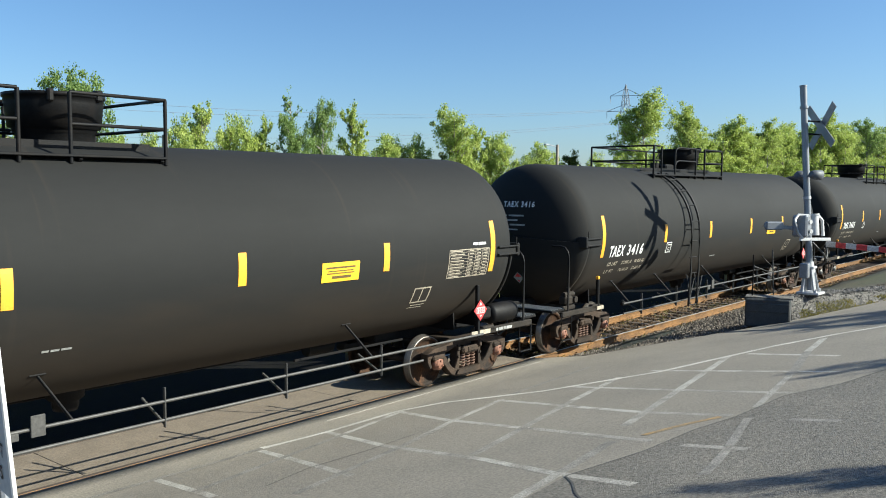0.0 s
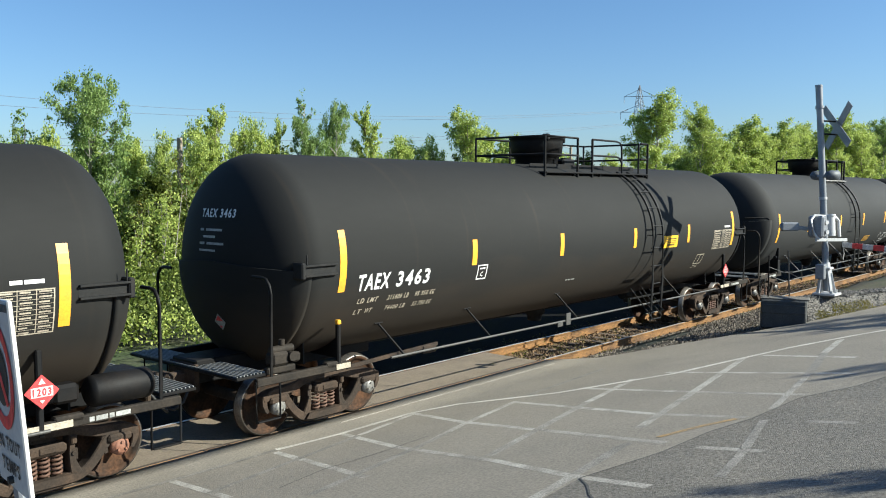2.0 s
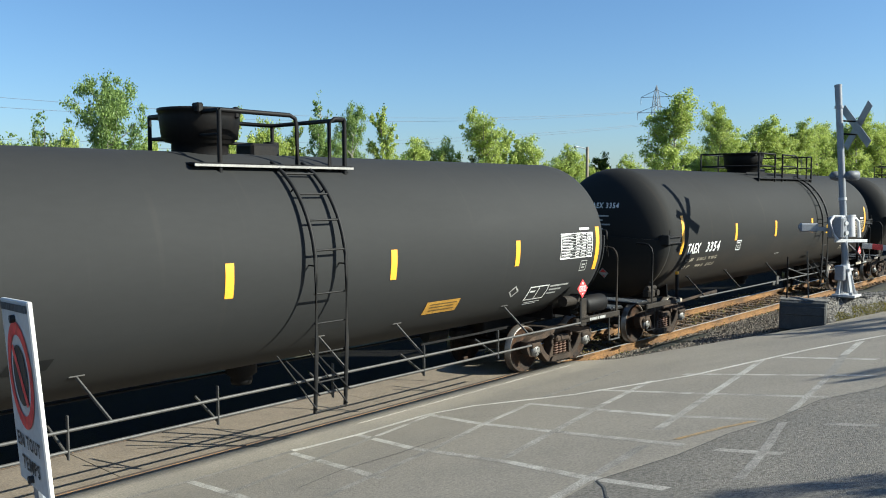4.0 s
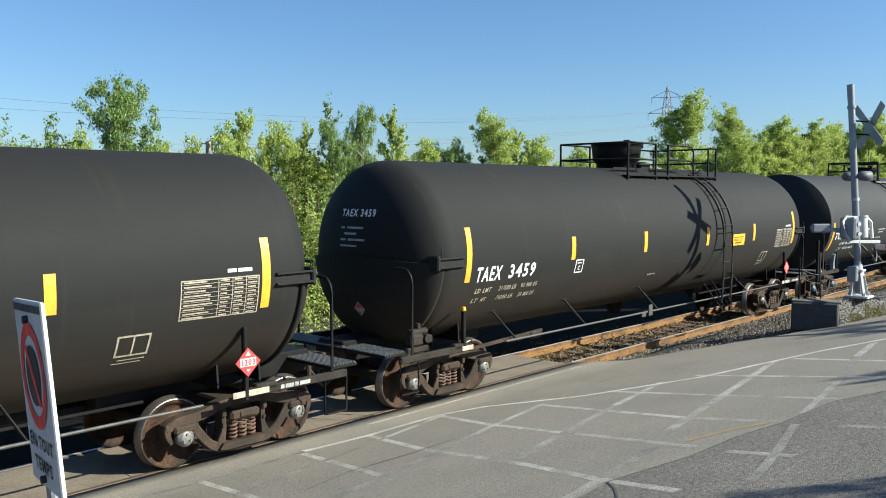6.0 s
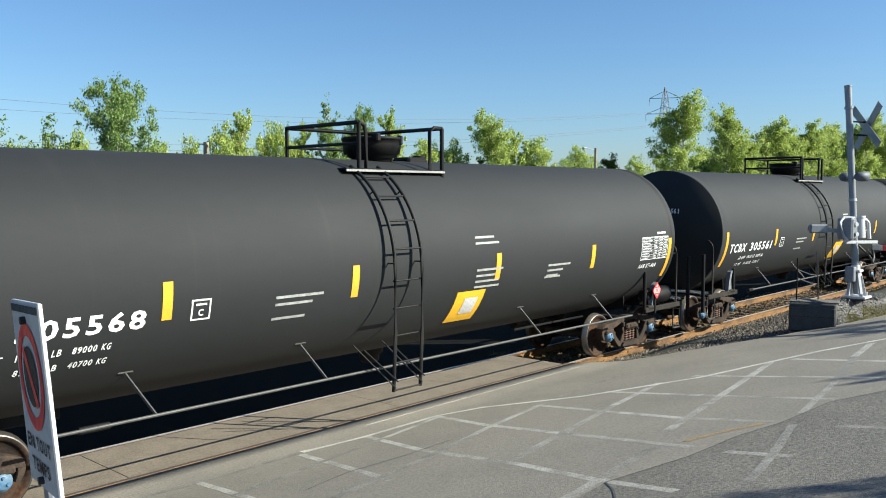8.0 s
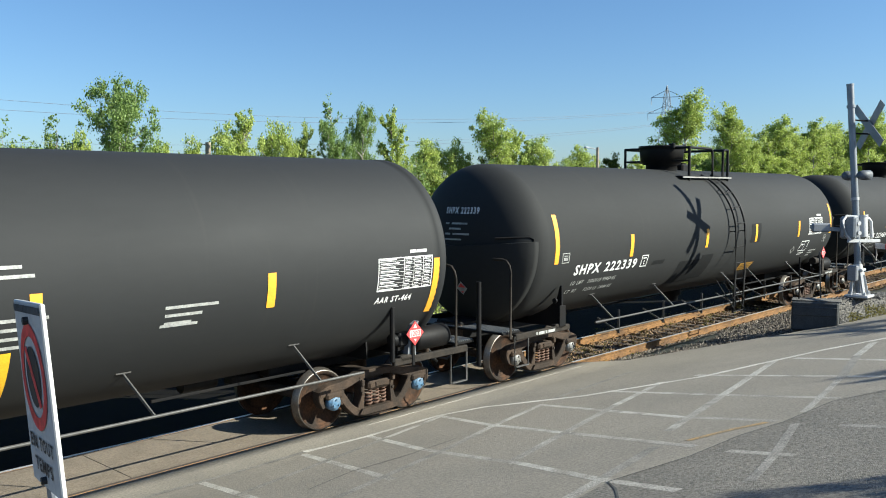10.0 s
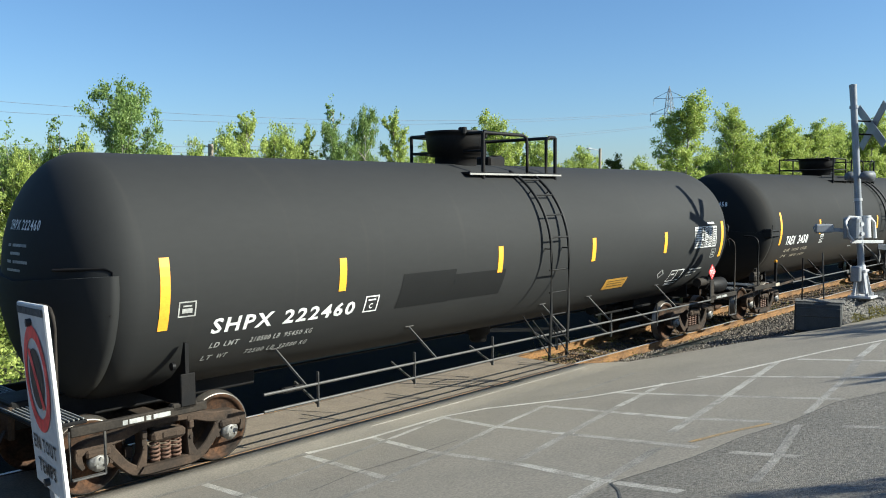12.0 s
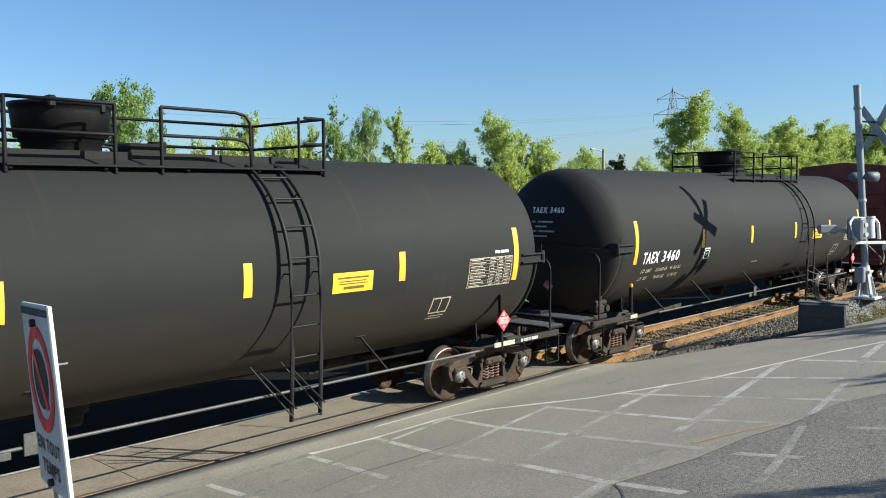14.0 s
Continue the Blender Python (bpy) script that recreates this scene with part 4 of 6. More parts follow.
GREY_DECK = material("grated_deck", (0.22, 0.22, 0.21), 0.6, spots=(0.12, 0.12, 0.115), scale=8)


def tank_skin(car, tank, mat):
    body = part("tank", tank.shape(), mat, car, "cylindrical tank shell")
    return body


def add_head_shields(car, tank, mat, top, start, lift=0.045):
    """Steel plate over the lower half of each head, its rim standing proud of the skin."""
    for k in (-1, 1):
        prof = []
        for i in range(13):
            q = math.sin(math.pi / 2 * i / 12) * 0.999
            prof.append((tank.half + tank.bulge(q) + lift, tank.r * q + lift * q))
        prof = [p for p in prof if p[0] > start + 0.02] + [(start, tank.r * math.sqrt(max(0.0, 1 - ((start - tank.half) / tank.head) ** 2)) + lift)]
        u, r = prof[-1]
        prof.append((u, r - 0.06))
        n, v = 40, []
        a0 = math.asin((top - tank.zc) / tank.r)
        for u, r in prof:
            for j in range(n + 1):
                a = a0 - (math.pi + 2 * a0) * j / n
                v.append((k * u + (tank.tail - tank.half if k > 0 else 0.0), -r * math.cos(a), tank.zc + r * math.sin(a)))
        w = n + 1
        f = [(i * w + j, i * w + j + 1, (i + 1) * w + j + 1, (i + 1) * w + j) for i in range(len(prof) - 1) for j in range(n)]
        sh = Shape().add(v, f, True)
        # flat rim along the two upper edges
        for j in (0, n):
            row = [Vector(v[i * w + j]) for i in range(len(prof) - 1)]
            low = [Vector((p.x - k * 0.05, p.y * 0.96, p.z)) for p in row]
            sh.add(row + low, [(i, i + 1, len(row) + i + 1, len(row) + i) for i in range(len(row) - 1)])
        part("head_shield", sh, mat, car, "steel shield plate over the lower head")


def head_placard(car, tank, y, z):
    k = 0.13
    d = ([(0, -k), (k, 0), (0, k), (-k, 0)], [(0, 1, 2, 3)])
    pl = part("head_placard", tank.on_head(d, y, z, 0.075), GREY_WHITE, car, "diamond placard on the tank head")
    part("placard_field", tank.on_head(([(0, -0.1), (0.04, -0.06), (-0.04, -0.06), (0, 0.1), (0.09, 0.015), (-0.09, 0.015)], [(0, 1, 2), (3, 5, 4)]), y, z, 0.079), RED, pl)


def t_rails(tank):
    z1, z2, zb, d = 4.67, 4.30, 3.9, 0.9
    out = []
    for x in (-0.97, 0.28, 0.88, 3.45):
        out.append(("rail_post", [(x, -d, zb - 0.06), (x, -d, z1)], 0.027))
    for x in (-0.97, 0.28, 3.45):
        out.append(("rail_post", [(x, d, zb), (x, d, z1)], 0.024))
    for z in (z1, z2):
        out.append(("hand_rail", [(0.28, -d, z), (-0.97, -d, z), (-0.97, d, z), (3.45, d, z), (3.45, -d, z), (3.1, -d, z)], 0.022))
    for top in (z1, z2 + 0.02):
        out.append(("hand_rail", [(0.88, -d, top), (1.95, -d, top), (2.1, -d, top - 0.03), (2.18, -d, top - 0.12), (2.2, -d, zb)], 0.022))
        out.append(("hand_rail", [(0.28, d * 0.3, top - 0.1), (0.75, d * 0.3, top - 0.1), (0.86, d * 0.3, top - 0.2), (0.88, d * 0.3, zb)], 0.018))
    out.append(("rail_post", [(3.0, -d, zb), (3.0, -d, z1)], 0.022))
    return out


def sc_rails(x0, x1, gap):
    z1, zb, d = 4.65, 3.88, 0.9
    out = []
    for x in (x0, x1):
        out.append(("rail_post", [(x, -d, zb - 0.1), (x, -d, z1)], 0.036))
    out.append(("rail_post", [(x0, d, zb), (x0, d, z1)], 0.033))
    out.append(("rail_post", [(x1, d, zb), (x1, d, z1)], 0.033))
    out.append(("hand_rail", [(x0, -d, z1), (x0, d, z1), (x1, d, z1), (x1, -d, z1), (x1 - 0.2, -d, z1), (x1 - 0.3, -d, z1 - 0.06), (x1 - 0.3, -d, zb)], 0.033))
    out.append(("hand_rail", [(x0, -d, z1), (gap - 0.12, -d, z1), (gap - 0.03, -d, z1 - 0.04), (gap, -d, z1 - 0.14), (gap, -d, zb)], 0.033))
    out.append(("hand_rail", [(x0, -d + 0.02, z1 - 0.32), (x0, d, z1 - 0.32), (x1, d, z1 - 0.32)], 0.024))
    return out


def build_t_car(mirror):
    """Charcoal tank car; mirror: its ladder stands towards the other end."""
    car = tagged(new("tank_car"), "charcoal black railway tank car with yellow strips, rusty trucks", "tank car", "tank cars of the train")
    car.empty_display_size = 0.2
    tank_skin(car, T_TANK, TANK)
    add_running_gear(car, CAP if mirror > 0 else CAP_RUST)
    add_platform(car, T_TANK, (-0.97, 3.45), (-0.97, 3.45), t_rails(T_TANK), (0.03, 0.58, 4.12, 4.71), mirror)
    add_ladder(car, T_TANK, *((2.2, 2.68) if mirror > 0 else (2.45, 2.93)), mirror)
    add_underframe(car, T_TANK, mirror < 0, (-6.0, -3.77, -0.86, 3.9), False)
    part("rod_tab", Shape().box((-1.05, -1.55, 0.98), (0.16, 0.02, 0.24), chamfer=0.005), ROD, car, "pale bent tab on the side rod")
    part("rod_tab", Shape().box((-1.35, -1.55, 0.9), (0.18, 0.03, 0.08), chamfer=0.005), ROD, car, "pale bent tab on the side rod")
    if mirror > 0:
        part("brake_lever", Shape().beam((-6.9, -1.36, 0.9), (-4.9, -1.42, 1.0), 0.05, 0.06).box((-5.1, -1.42, 0.94), (0.34, 0.06, 0.14), chamfer=0.02), CAST, car)
    if mirror < 0:
        add_reservoir(car)
    add_placard(car)
    add_head_shields(car, T_TANK, TANK, 2.42, 7.72)
    valve = Shape().box((-8.08, -1.22, 1.2), (0.3, 0.2, 0.2), chamfer=0.04).rod((-8.2, -1.22, 1.32), (-7.82, -1.22, 1.32), 0.06, 10).rod((-8.0, -1.22, 1.28), (-8.0, -1.22, 1.46), 0.045, 8)
    valve.box((-7.78, -1.22, 1.18), (0.16, 0.14, 0.14), chamfer=0.03).box((-8.04, -1.22, 1.04), (0.5, 0.12, 0.1), chamfer=0.02).rod((-7.9, -1.3, 1.22), (-7.9, -1.36, 1.22), 0.07, 10)
    part("brake_valve", valve, SILL, car, "dusty brake valve above the end sill")
    head_placard(car, T_TANK, -0.1, 1.62)
    for k in (-1, 1):
        lug = Shape().box((k * 7.58, -1.6, 2.5), (0.6, 0.05, 0.03), chamfer=0.006).box((k * 7.58, -1.6, 2.36), (0.6, 0.05, 0.03), chamfer=0.006).box((k * 7.58, -1.57, 2.43), (0.6, 0.02, 0.13), chamfer=0.004)
        lug.box((k * 7.9, -1.5, 2.43), (0.08, 0.24, 0.24), chamfer=0.02).box((k * 7.76, -1.5, 2.43), (0.34, 0.14, 0.16), chamfer=0.02).rod((k * 7.84, -1.6, 2.52), (k * 7.84, -1.6, 2.66), 0.012, 5)
        part("jacking_pad", lug, LADDER, car)
        if k < 0:
            part("post_tip", Shape().box((k * 7.12, -1.43, 1.62), (0.072, 0.072, 0.07), chamfer=0.012), YELLOW, car)
    add_strips(car, T_TANK, [(-7.14, 2.07, 2.98, 0), (-4.09, 2.27, 2.71, 0), (-1.34, 2.27, 2.71, 0), (1.64, 2.27, 2.71, 0), (4.37, 2.27, 2.71, 0), (7.13, 2.07, 2.98, 0)])
    v = T_TANK.wrap(bars([(0, 0, 0.75, 0.29)]), 3.03, 2.19)
    panel = part("notice_panel", v, YELLOW_PLACARD, car, "yellow notice panel")
    part("notice_print", T_TANK.wrap(bars([(0.08, 0.2, 0.66, 0.225), (0.12, 0.155, 0.62, 0.17), (0.1, 0.12, 0.64, 0.135), (0.2, 0.05, 0.58, 0.09)]), 3.03, 2.19, lift=0.01), DARK_INK, panel)
    table(T_TANK, 5.9, 2.02, 1.12, 0.5, BEIGE, car)
    part("framed_stencil", T_TANK.wrap(outline(0.42, 0.3, 0.025, ((0.2, 0, 0.22, 0.3), (0.06, -0.06, 0.4, -0.045), (0.0, -0.11, 0.36, -0.095))), 5.16, 1.66), BEIGE, car)
    part("small_stencil", T_TANK.wrap(bars([(0, 0, 0.08, 0.03), (0.1, 0, 0.2, 0.03), (0.22, 0, 0.34, 0.03)]), -0.91, 1.73), GREY_WHITE, car)
    frame_c(car, T_TANK, -3.97, 2.0)
    part("sill_stencil", Shape().add([(x, -1.463, z) for x0, x1 in ((7.42, 7.48), (7.5, 7.64), (7.66, 7.72), (7.74, 7.92)) for x, z in ((x0, 0.93), (x1, 0.93), (x1, 0.985), (x0, 0.985))],
                                     [tuple(range(4 * i, 4 * i + 4)) for i in range(4)]), GREY_WHITE, car)
    part("sill_plate", Shape().box((-7.05, -1.464, 0.96), (0.28, 0.012, 0.08), chamfer=0.003), BEIGE, car)
    part("sill_plate", Shape().box((6.95, -1.464, 0.96), (0.56, 0.012, 0.08), chamfer=0.003), BEIGE, car)
    return car


def frame_c(car, tank, x, z):
    part("class_frame", tank.wrap(outline(0.27, 0.27, 0.022, ((0.06, 0.19, 0.21, 0.215),)), x, z), WHITE, car)
    part("class_letter", tank.wrap(words("C", 0.07, 0.09), x + 0.1, z + 0.05), WHITE, car)


def build_s_car():
    car = tagged(new("tank_car"), "dark grey railway tank car with repainted patches and amber placard", "tank car", "tank cars of the train")
    car.empty_display_size = 0.2
    tank_skin(car, S_TANK, TANK_GREY)
    add_running_gear(car, CAP, -0.16)
    add_platform(car, S_TANK, (-0.89, 1.31), (-1.3, 1.45), sc_rails(-0.89, 1.31, 0.4), (-0.62, 0.56, 4.14, 4.72), 1, 0.9, "S")
    add_ladder(car, S_TANK, 0.05, 0.6, 1, 0.5)
    add_underframe(car, S_TANK, True, (-5.6, -3.0, 0.6, 2.2, 5.0), True, True)
    add_reservoir(car)
    add_placard(car, 7.05, -1.5, 1.62)
    part("valve_case", Shape().rod((6.62, -1.32, 1.38), (6.98, -1.32, 1.38), 0.11, 12).box((7.04, -1.32, 1.38), (0.14, 0.2, 0.24), chamfer=0.03), SILL, car, "dusty brake valve case")
    for x0, x1 in ((7.4, 7.46), (7.48, 7.66), (7.69, 7.75), (7.78, 8.0)):
        part("sill_stencil", Shape().add([(x0, -1.464, 0.93), (x1, -1.464, 0.93), (x1, -1.464, 0.985), (x0, -1.464, 0.985)], [(0, 1, 2, 3)]), GREY_WHITE, car)
        part("sill_stencil", Shape().add([(x0 - 15.4, -1.464, 0.93), (x1 - 15.4, -1.464, 0.93), (x1 - 15.4, -1.464, 0.985), (x0 - 15.4, -1.464, 0.985)], [(0, 1, 2, 3)]), GREY_WHITE, car)
    add_head_shields(car, S_TANK, TANK_GREY, 2.66, 8.02)
    head_placard(car, S_TANK, -0.1, 1.75)
    for k in (-1, 1):
        part("end_hook_rail", Shape().pipe([(k * 8.5, -0.9, 2.72), (k * 8.12, -1.38, 2.74), (k * 8.06, -1.44, 2.7), (k * 8.05, -1.46, 2.3), (k * 8.1, -1.44, 2.2)], 0.02, 6), FRAME, car)
    return car


def build_c_car():
    car = tagged(new("tank_car"), "slate black jacketed tank car with dished ends and yellow strips", "tank car", "tank cars of the train")
    car.empty_display_size = 0.2
    tank_skin(car, C_TANK, TANK_SLATE)
    add_running_gear(car, CAP_BLUE, -0.2)
    add_platform(car, C_TANK, (-1.0, 0.88), (-1.3, 0.9), sc_rails(-1.0, 0.88, -0.86), (0.1, 0.5, 4.05, 4.5), 1, 0.9, "C")
    add_ladder(car, C_TANK, -1.07, -0.5, 1, 0.6, 0.55)
    add_underframe(car, C_TANK, False, (-5.0, -2.4, 2.7, 5.2), True)
    for k in (-1, 1):
        for side in (-1, 1):
            part("end_grab_post", Shape().rod((k * 8.9, side * 1.45, 0.62), (k * 8.9, side * 1.45, 2.05), 0.045, 10), FRAME, car)
        part("knee_bracket", Shape().slab([(-0.1, 0.98), (0.1, 0.98), (0.06, 1.3), (0.16, 1.55), (0.04, 1.5), (-0.06, 1.25)], 0.1, Matrix.Translation((k * 7.3, -1.38, 0.0))), GALV, car, "pale cast knee bracket")
    add_reservoir(car)
    head_placard(car, C_TANK, 0.0, 1.55)
    part("head_print", C_TANK.on_head(bars([(0, 0, 0.4, 0.04), (0.1, -0.1, 0.5, -0.06), (0, -0.2, 0.36, -0.16), (0.14, -0.3, 0.52, -0.26), (0.05, -0.4, 0.42, -0.36)]), -0.02, 2.3), GREY_WHITE, car)
    add_placard(car, 7.3)
    add_strips(car, C_TANK, [(-7.86, 1.67, 2.55, 0), (-4.65, 2.07, 2.53, 0), (-1.7, 2.07, 2.53, 0), (1.57, 2.07, 2.53, 0), (4.56, 2.07, 2.53, 0), (7.7, 1.67, 2.54, 0)])
    frame_c(car, C_TANK, -4.33, 2.02)
    for x, z, ww in ((-3.08, 2.17, (0.8, 0.62)), (1.0, 2.25, (0.7, 0.5, 0.62, 0.66)), (0.95, 2.8, (0.5, 0.62)), (3.05, 2.2, (0.72, 0.5, 0.36)), (-3.1, 1.88, (0.55,)), (3.0, 1.98, (0.5,))):
        part("stencil_lines", C_TANK.wrap(bars([(0, -0.1 * i, w, -0.1 * i + 0.038) for i, w in enumerate(ww)]), x, z), GREY_WHITE, car)
    yp = part("notice_panel", C_TANK.wrap(C_TANK.column(0.72, 0.66, 6), 0.62, 1.38), YELLOW_PLACARD, car, "yellow notice panel with a white field")
    part("notice_field", C_TANK.wrap(C_TANK.column(0.34, 0.34, 4), 0.86, 1.52, lift=0.01), PLACARD_WHITE, yp)
    table(C_TANK, 6.45, 2.1, 1.15, 0.5, WHITE, car)
    part("code_line", C_TANK.wrap(words("AAR ST-464", 0.75, 0.1, 0.2), 6.45, 1.92), WHITE, car)
    return car


def letter_car(car, tank, mark, number, first, second, x, z, size, marks_w, number_x, number_w, mat, head=True):
    """Reporting mark, number, two lines of weights, and the same on the leading head."""
    part("reporting_mark", tank.wrap(words(mark, marks_w, size, 0.08), x, z), WHITE, car)
    part("car_number", tank.wrap(words(number, number_w, size, 0.08), number_x, z), WHITE, car)
    for i, line in enumerate((first, second)):
        for (body, u, w) in line:
            at, unit = 0.0, w / len(body)
            for token in body.split():
                part("weight_line", tank.wrap(words(token, unit * (len(token) - 0.15), 0.09, 0.15), x + u + at, z - 0.2 - 0.17 * i), mat, car)
                at += unit * (len(token) + 0.8)
    if head:
        y, up = (0.32, 3.02) if tank.dished else (0.32, 3.16)
        part("head_mark", tank.on_head(words(mark + " " + number, 0.92 if tank.dished else 0.8, 0.13), y, up), WHITE, car)
        part("head_stencil", tank.on_head(bars([(0, 0, 0.1, 0.035), (0.16, 0, 0.55, 0.035), (0.1, -0.1, 0.4, -0.065), (0, -0.2, 0.14, -0.165), (0.2, -0.2, 0.6, -0.165), (0, -0.3, 0.42, -0.27)]), y - 0.02, up - 0.2), GREY_WHITE, car)


T_NEAR = build_t_car(1)
T_FAR = build_t_car(-1)
S_CAR = build_s_car()
C_CAR = build_c_car()
TRAIN = []


def t_weights(a, b, c, d):
    return [("LD LMT", 0.08, 0.45), (a, 0.72, 0.5), (b, 1.35, 0.5)], [("LT WT", 0.08, 0.4), (c, 0.74, 0.48), (d, 1.37, 0.48)]


used = set()
for kind, x, number, weights in (
        ("F", 5.15, None, None), ("F", 23.47, "3416", ("211900 LB", "96 050 KG", "74100 LB", "33 650 KG")),
        ("N", 41.82, "3463", ("211600 LB", "95 950 KG", "74400 LB", "33 750 KG")), ("S", 60.05, None, None),
        ("N", 78.44, "3354", ("211600 LB", "95 950 KG", "74400 LB", "33 750 KG")), ("N", 96.74, "3459", ("211500 LB", "95 900 KG", "74500 LB", "33 800 KG")),
        ("C", 115.2, "305568", ("196300 LB", "89000 KG", "89700 LB", "40700 KG")), ("C", 133.8, "305561", ("196300 LB", "89000 KG", "89700 LB", "40700 KG")),
        ("S", 152.32, "222339", ("210500 LB", "95450 KG", "72500 LB", "32880 KG")), ("S", 170.66, "222460", ("210500 LB", "95450 KG", "72500 LB", "32880 KG")),
        ("N", 188.98, "3458", ("211300 LB", "95 800 KG", "74700 LB", "33 900 KG")), ("N", 207.34, "3460", ("211600 LB", "95 950 KG", "74400 LB", "33 750 KG"))):
    proto = {"F": T_FAR, "N": T_NEAR, "S": S_CAR, "C": C_CAR}[kind]
    if kind in used:
        TRAIN.append((copy_thing(proto, pose(x, 0, 0)), x, number, weights, kind))
    else:
        used.add(kind)
        proto.location = (x, 0, 0)
        TRAIN.append((proto, x, number, weights, kind))


def detail_cars():
    """What differs from car to car: the lettering, and strips and patches of the grey cars."""
    for car, x, number, weights, kind in TRAIN:
        if kind in "FN" and weights:
            a, b = t_weights(*weights)
            letter_car(car, T_TANK, "TAEX", number, a, b, {"3458": -6.7, "3459": -6.93}.get(number, -6.83), 2.05, 0.26, 0.68, {"3354": -5.79, "3458": -5.79, "3459": -6.04}.get(number, -5.99), 0.76, BEIGE)
        elif kind == "C":
            a = [("LD LMT", 0.75, 0.42), (weights[0], 1.28, 0.5), (weights[1], 1.88, 0.46)]
            b = [("LT WT", 0.72, 0.36), (weights[2], 1.28, 0.48), (weights[3], 1.86, 0.46)]
            letter_car(car, C_TANK, "TCBX", number, a, b, -7.62, 2.0, 0.24, 1.0, -6.37, 1.45, WHITE)
        elif kind == "S":
            up, e, f, tx, fx, ax, az = {"222339": (0.13, 4.77, 7.43, 5.57, 5.2, 1.35, 1.44), "222460": (-0.12, 4.6, 7.44, 6.0, 5.27, 2.47, 1.56), None: (-0.12, 4.82, 7.48, 6.18, 5.49, 2.66, 1.54)}[number]
            add_strips(car, S_TANK, [(-7.48, 2.08 + up, 2.98 + up * 1.2, 0), (-4.75, 2.2, 2.67, 0), (-1.22, 2.21, 2.66, 0), (1.7, 2.22, 2.68, 0), (e, 2.22, 2.68, 0), (f, 2.1 + up, 2.99 + up * 1.2, 0)])
            table(S_TANK, tx, 2.25, 1.12, 0.5, WHITE, car)
            part("framed_stencil", S_TANK.wrap(outline(0.62, 0.34, 0.025, ((0.3, 0, 0.32, 0.34), (0.06, 0.2, 0.22, 0.24), (0.1, -0.08, 0.6, -0.06), (0.1, -0.13, 0.5, -0.11))), fx, 1.5 if up < 0 else 1.76), WHITE, car)
            part("diamond_stencil", S_TANK.wrap(([(0.15, 0), (0.3, 0.13), (0.15, 0.26), (0, 0.13), (0.15, 0.04), (0.25, 0.13), (0.15, 0.22), (0.05, 0.13)],
                                                 [(0, 1, 5, 4), (1, 2, 6, 5), (2, 3, 7, 6), (3, 0, 4, 7)]), fx - 0.65, 1.62 if up < 0 else 1.72), GREY_WHITE, car)
            part("framed_stencil", S_TANK.wrap(outline(0.22, 0.22, 0.016, ((0.05, 0.12, 0.17, 0.15), (0.05, 0.06, 0.17, 0.09))), 6.95, 1.98), GREY_WHITE, car)
            part("stencil_lines", S_TANK.wrap(bars([(0, 0, 0.62, 0.04), (0.02, -0.09, 0.42, -0.05), (0.0, -0.18, 0.3, -0.14)]), 6.15, 1.72), GREY_WHITE, car)
            am = part("notice_panel", S_TANK.wrap(S_TANK.column(0.83, 0.27, 4), ax, az), AMBER_PLACARD, car, "faded amber notice panel")
            part("notice_print", S_TANK.wrap(bars([(0.08, 0.2, 0.76, 0.22), (0.1, 0.14, 0.7, 0.16), (0.12, 0.07, 0.74, 0.09)]), ax, az, lift=0.01), DARK_INK, am)
            if number:
                zz = 1.94 if number == "222339" else 1.83
                a = [("LD LMT", 0.05, 0.45), (weights[0], 0.65, 0.5), (weights[1], 1.2, 0.5)]
                b = [("LT WT", 0.0, 0.4), (weights[2], 0.65, 0.5), (weights[3], 1.2, 0.5)]
                letter_car(car, S_TANK, "SHPX", number, a, b, -6.8, zz, 0.22, 0.92, -5.7, 1.25, GREY_WHITE)
                frame_c(car, S_TANK, -4.26, zz + 0.0)
                part("framed_stencil", S_TANK.wrap(outline(0.24, 0.2, 0.018, ((0.05, 0.05, 0.19, 0.11), (0.06, 0.13, 0.18, 0.15))), -7.3, zz + 0.27), GREY_WHITE, car)
                if number == "222339":
                    spots = ((-2.45, 1.4, 1.1, 0.66), (-1.35, 1.44, 0.6, 0.7), (-3.75, 1.95, 0.52, 0.1), (1.35, 2.2, 0.6, 0.5))
                else:
                    spots = ((-3.6, 1.82, 1.2, 0.56), (-2.4, 1.83, 1.3, 0.46))
            else:
                spots = ((-3.9, 1.6, 0.5, 0.16),)
            for along, pz, pw, ph in spots:
                part("paint_patch", S_TANK.wrap(S_TANK.column(pw, ph, 12, 0.06), along, pz, lift=0.004), PATCH, car, "darker repainted patch")


detail_cars()


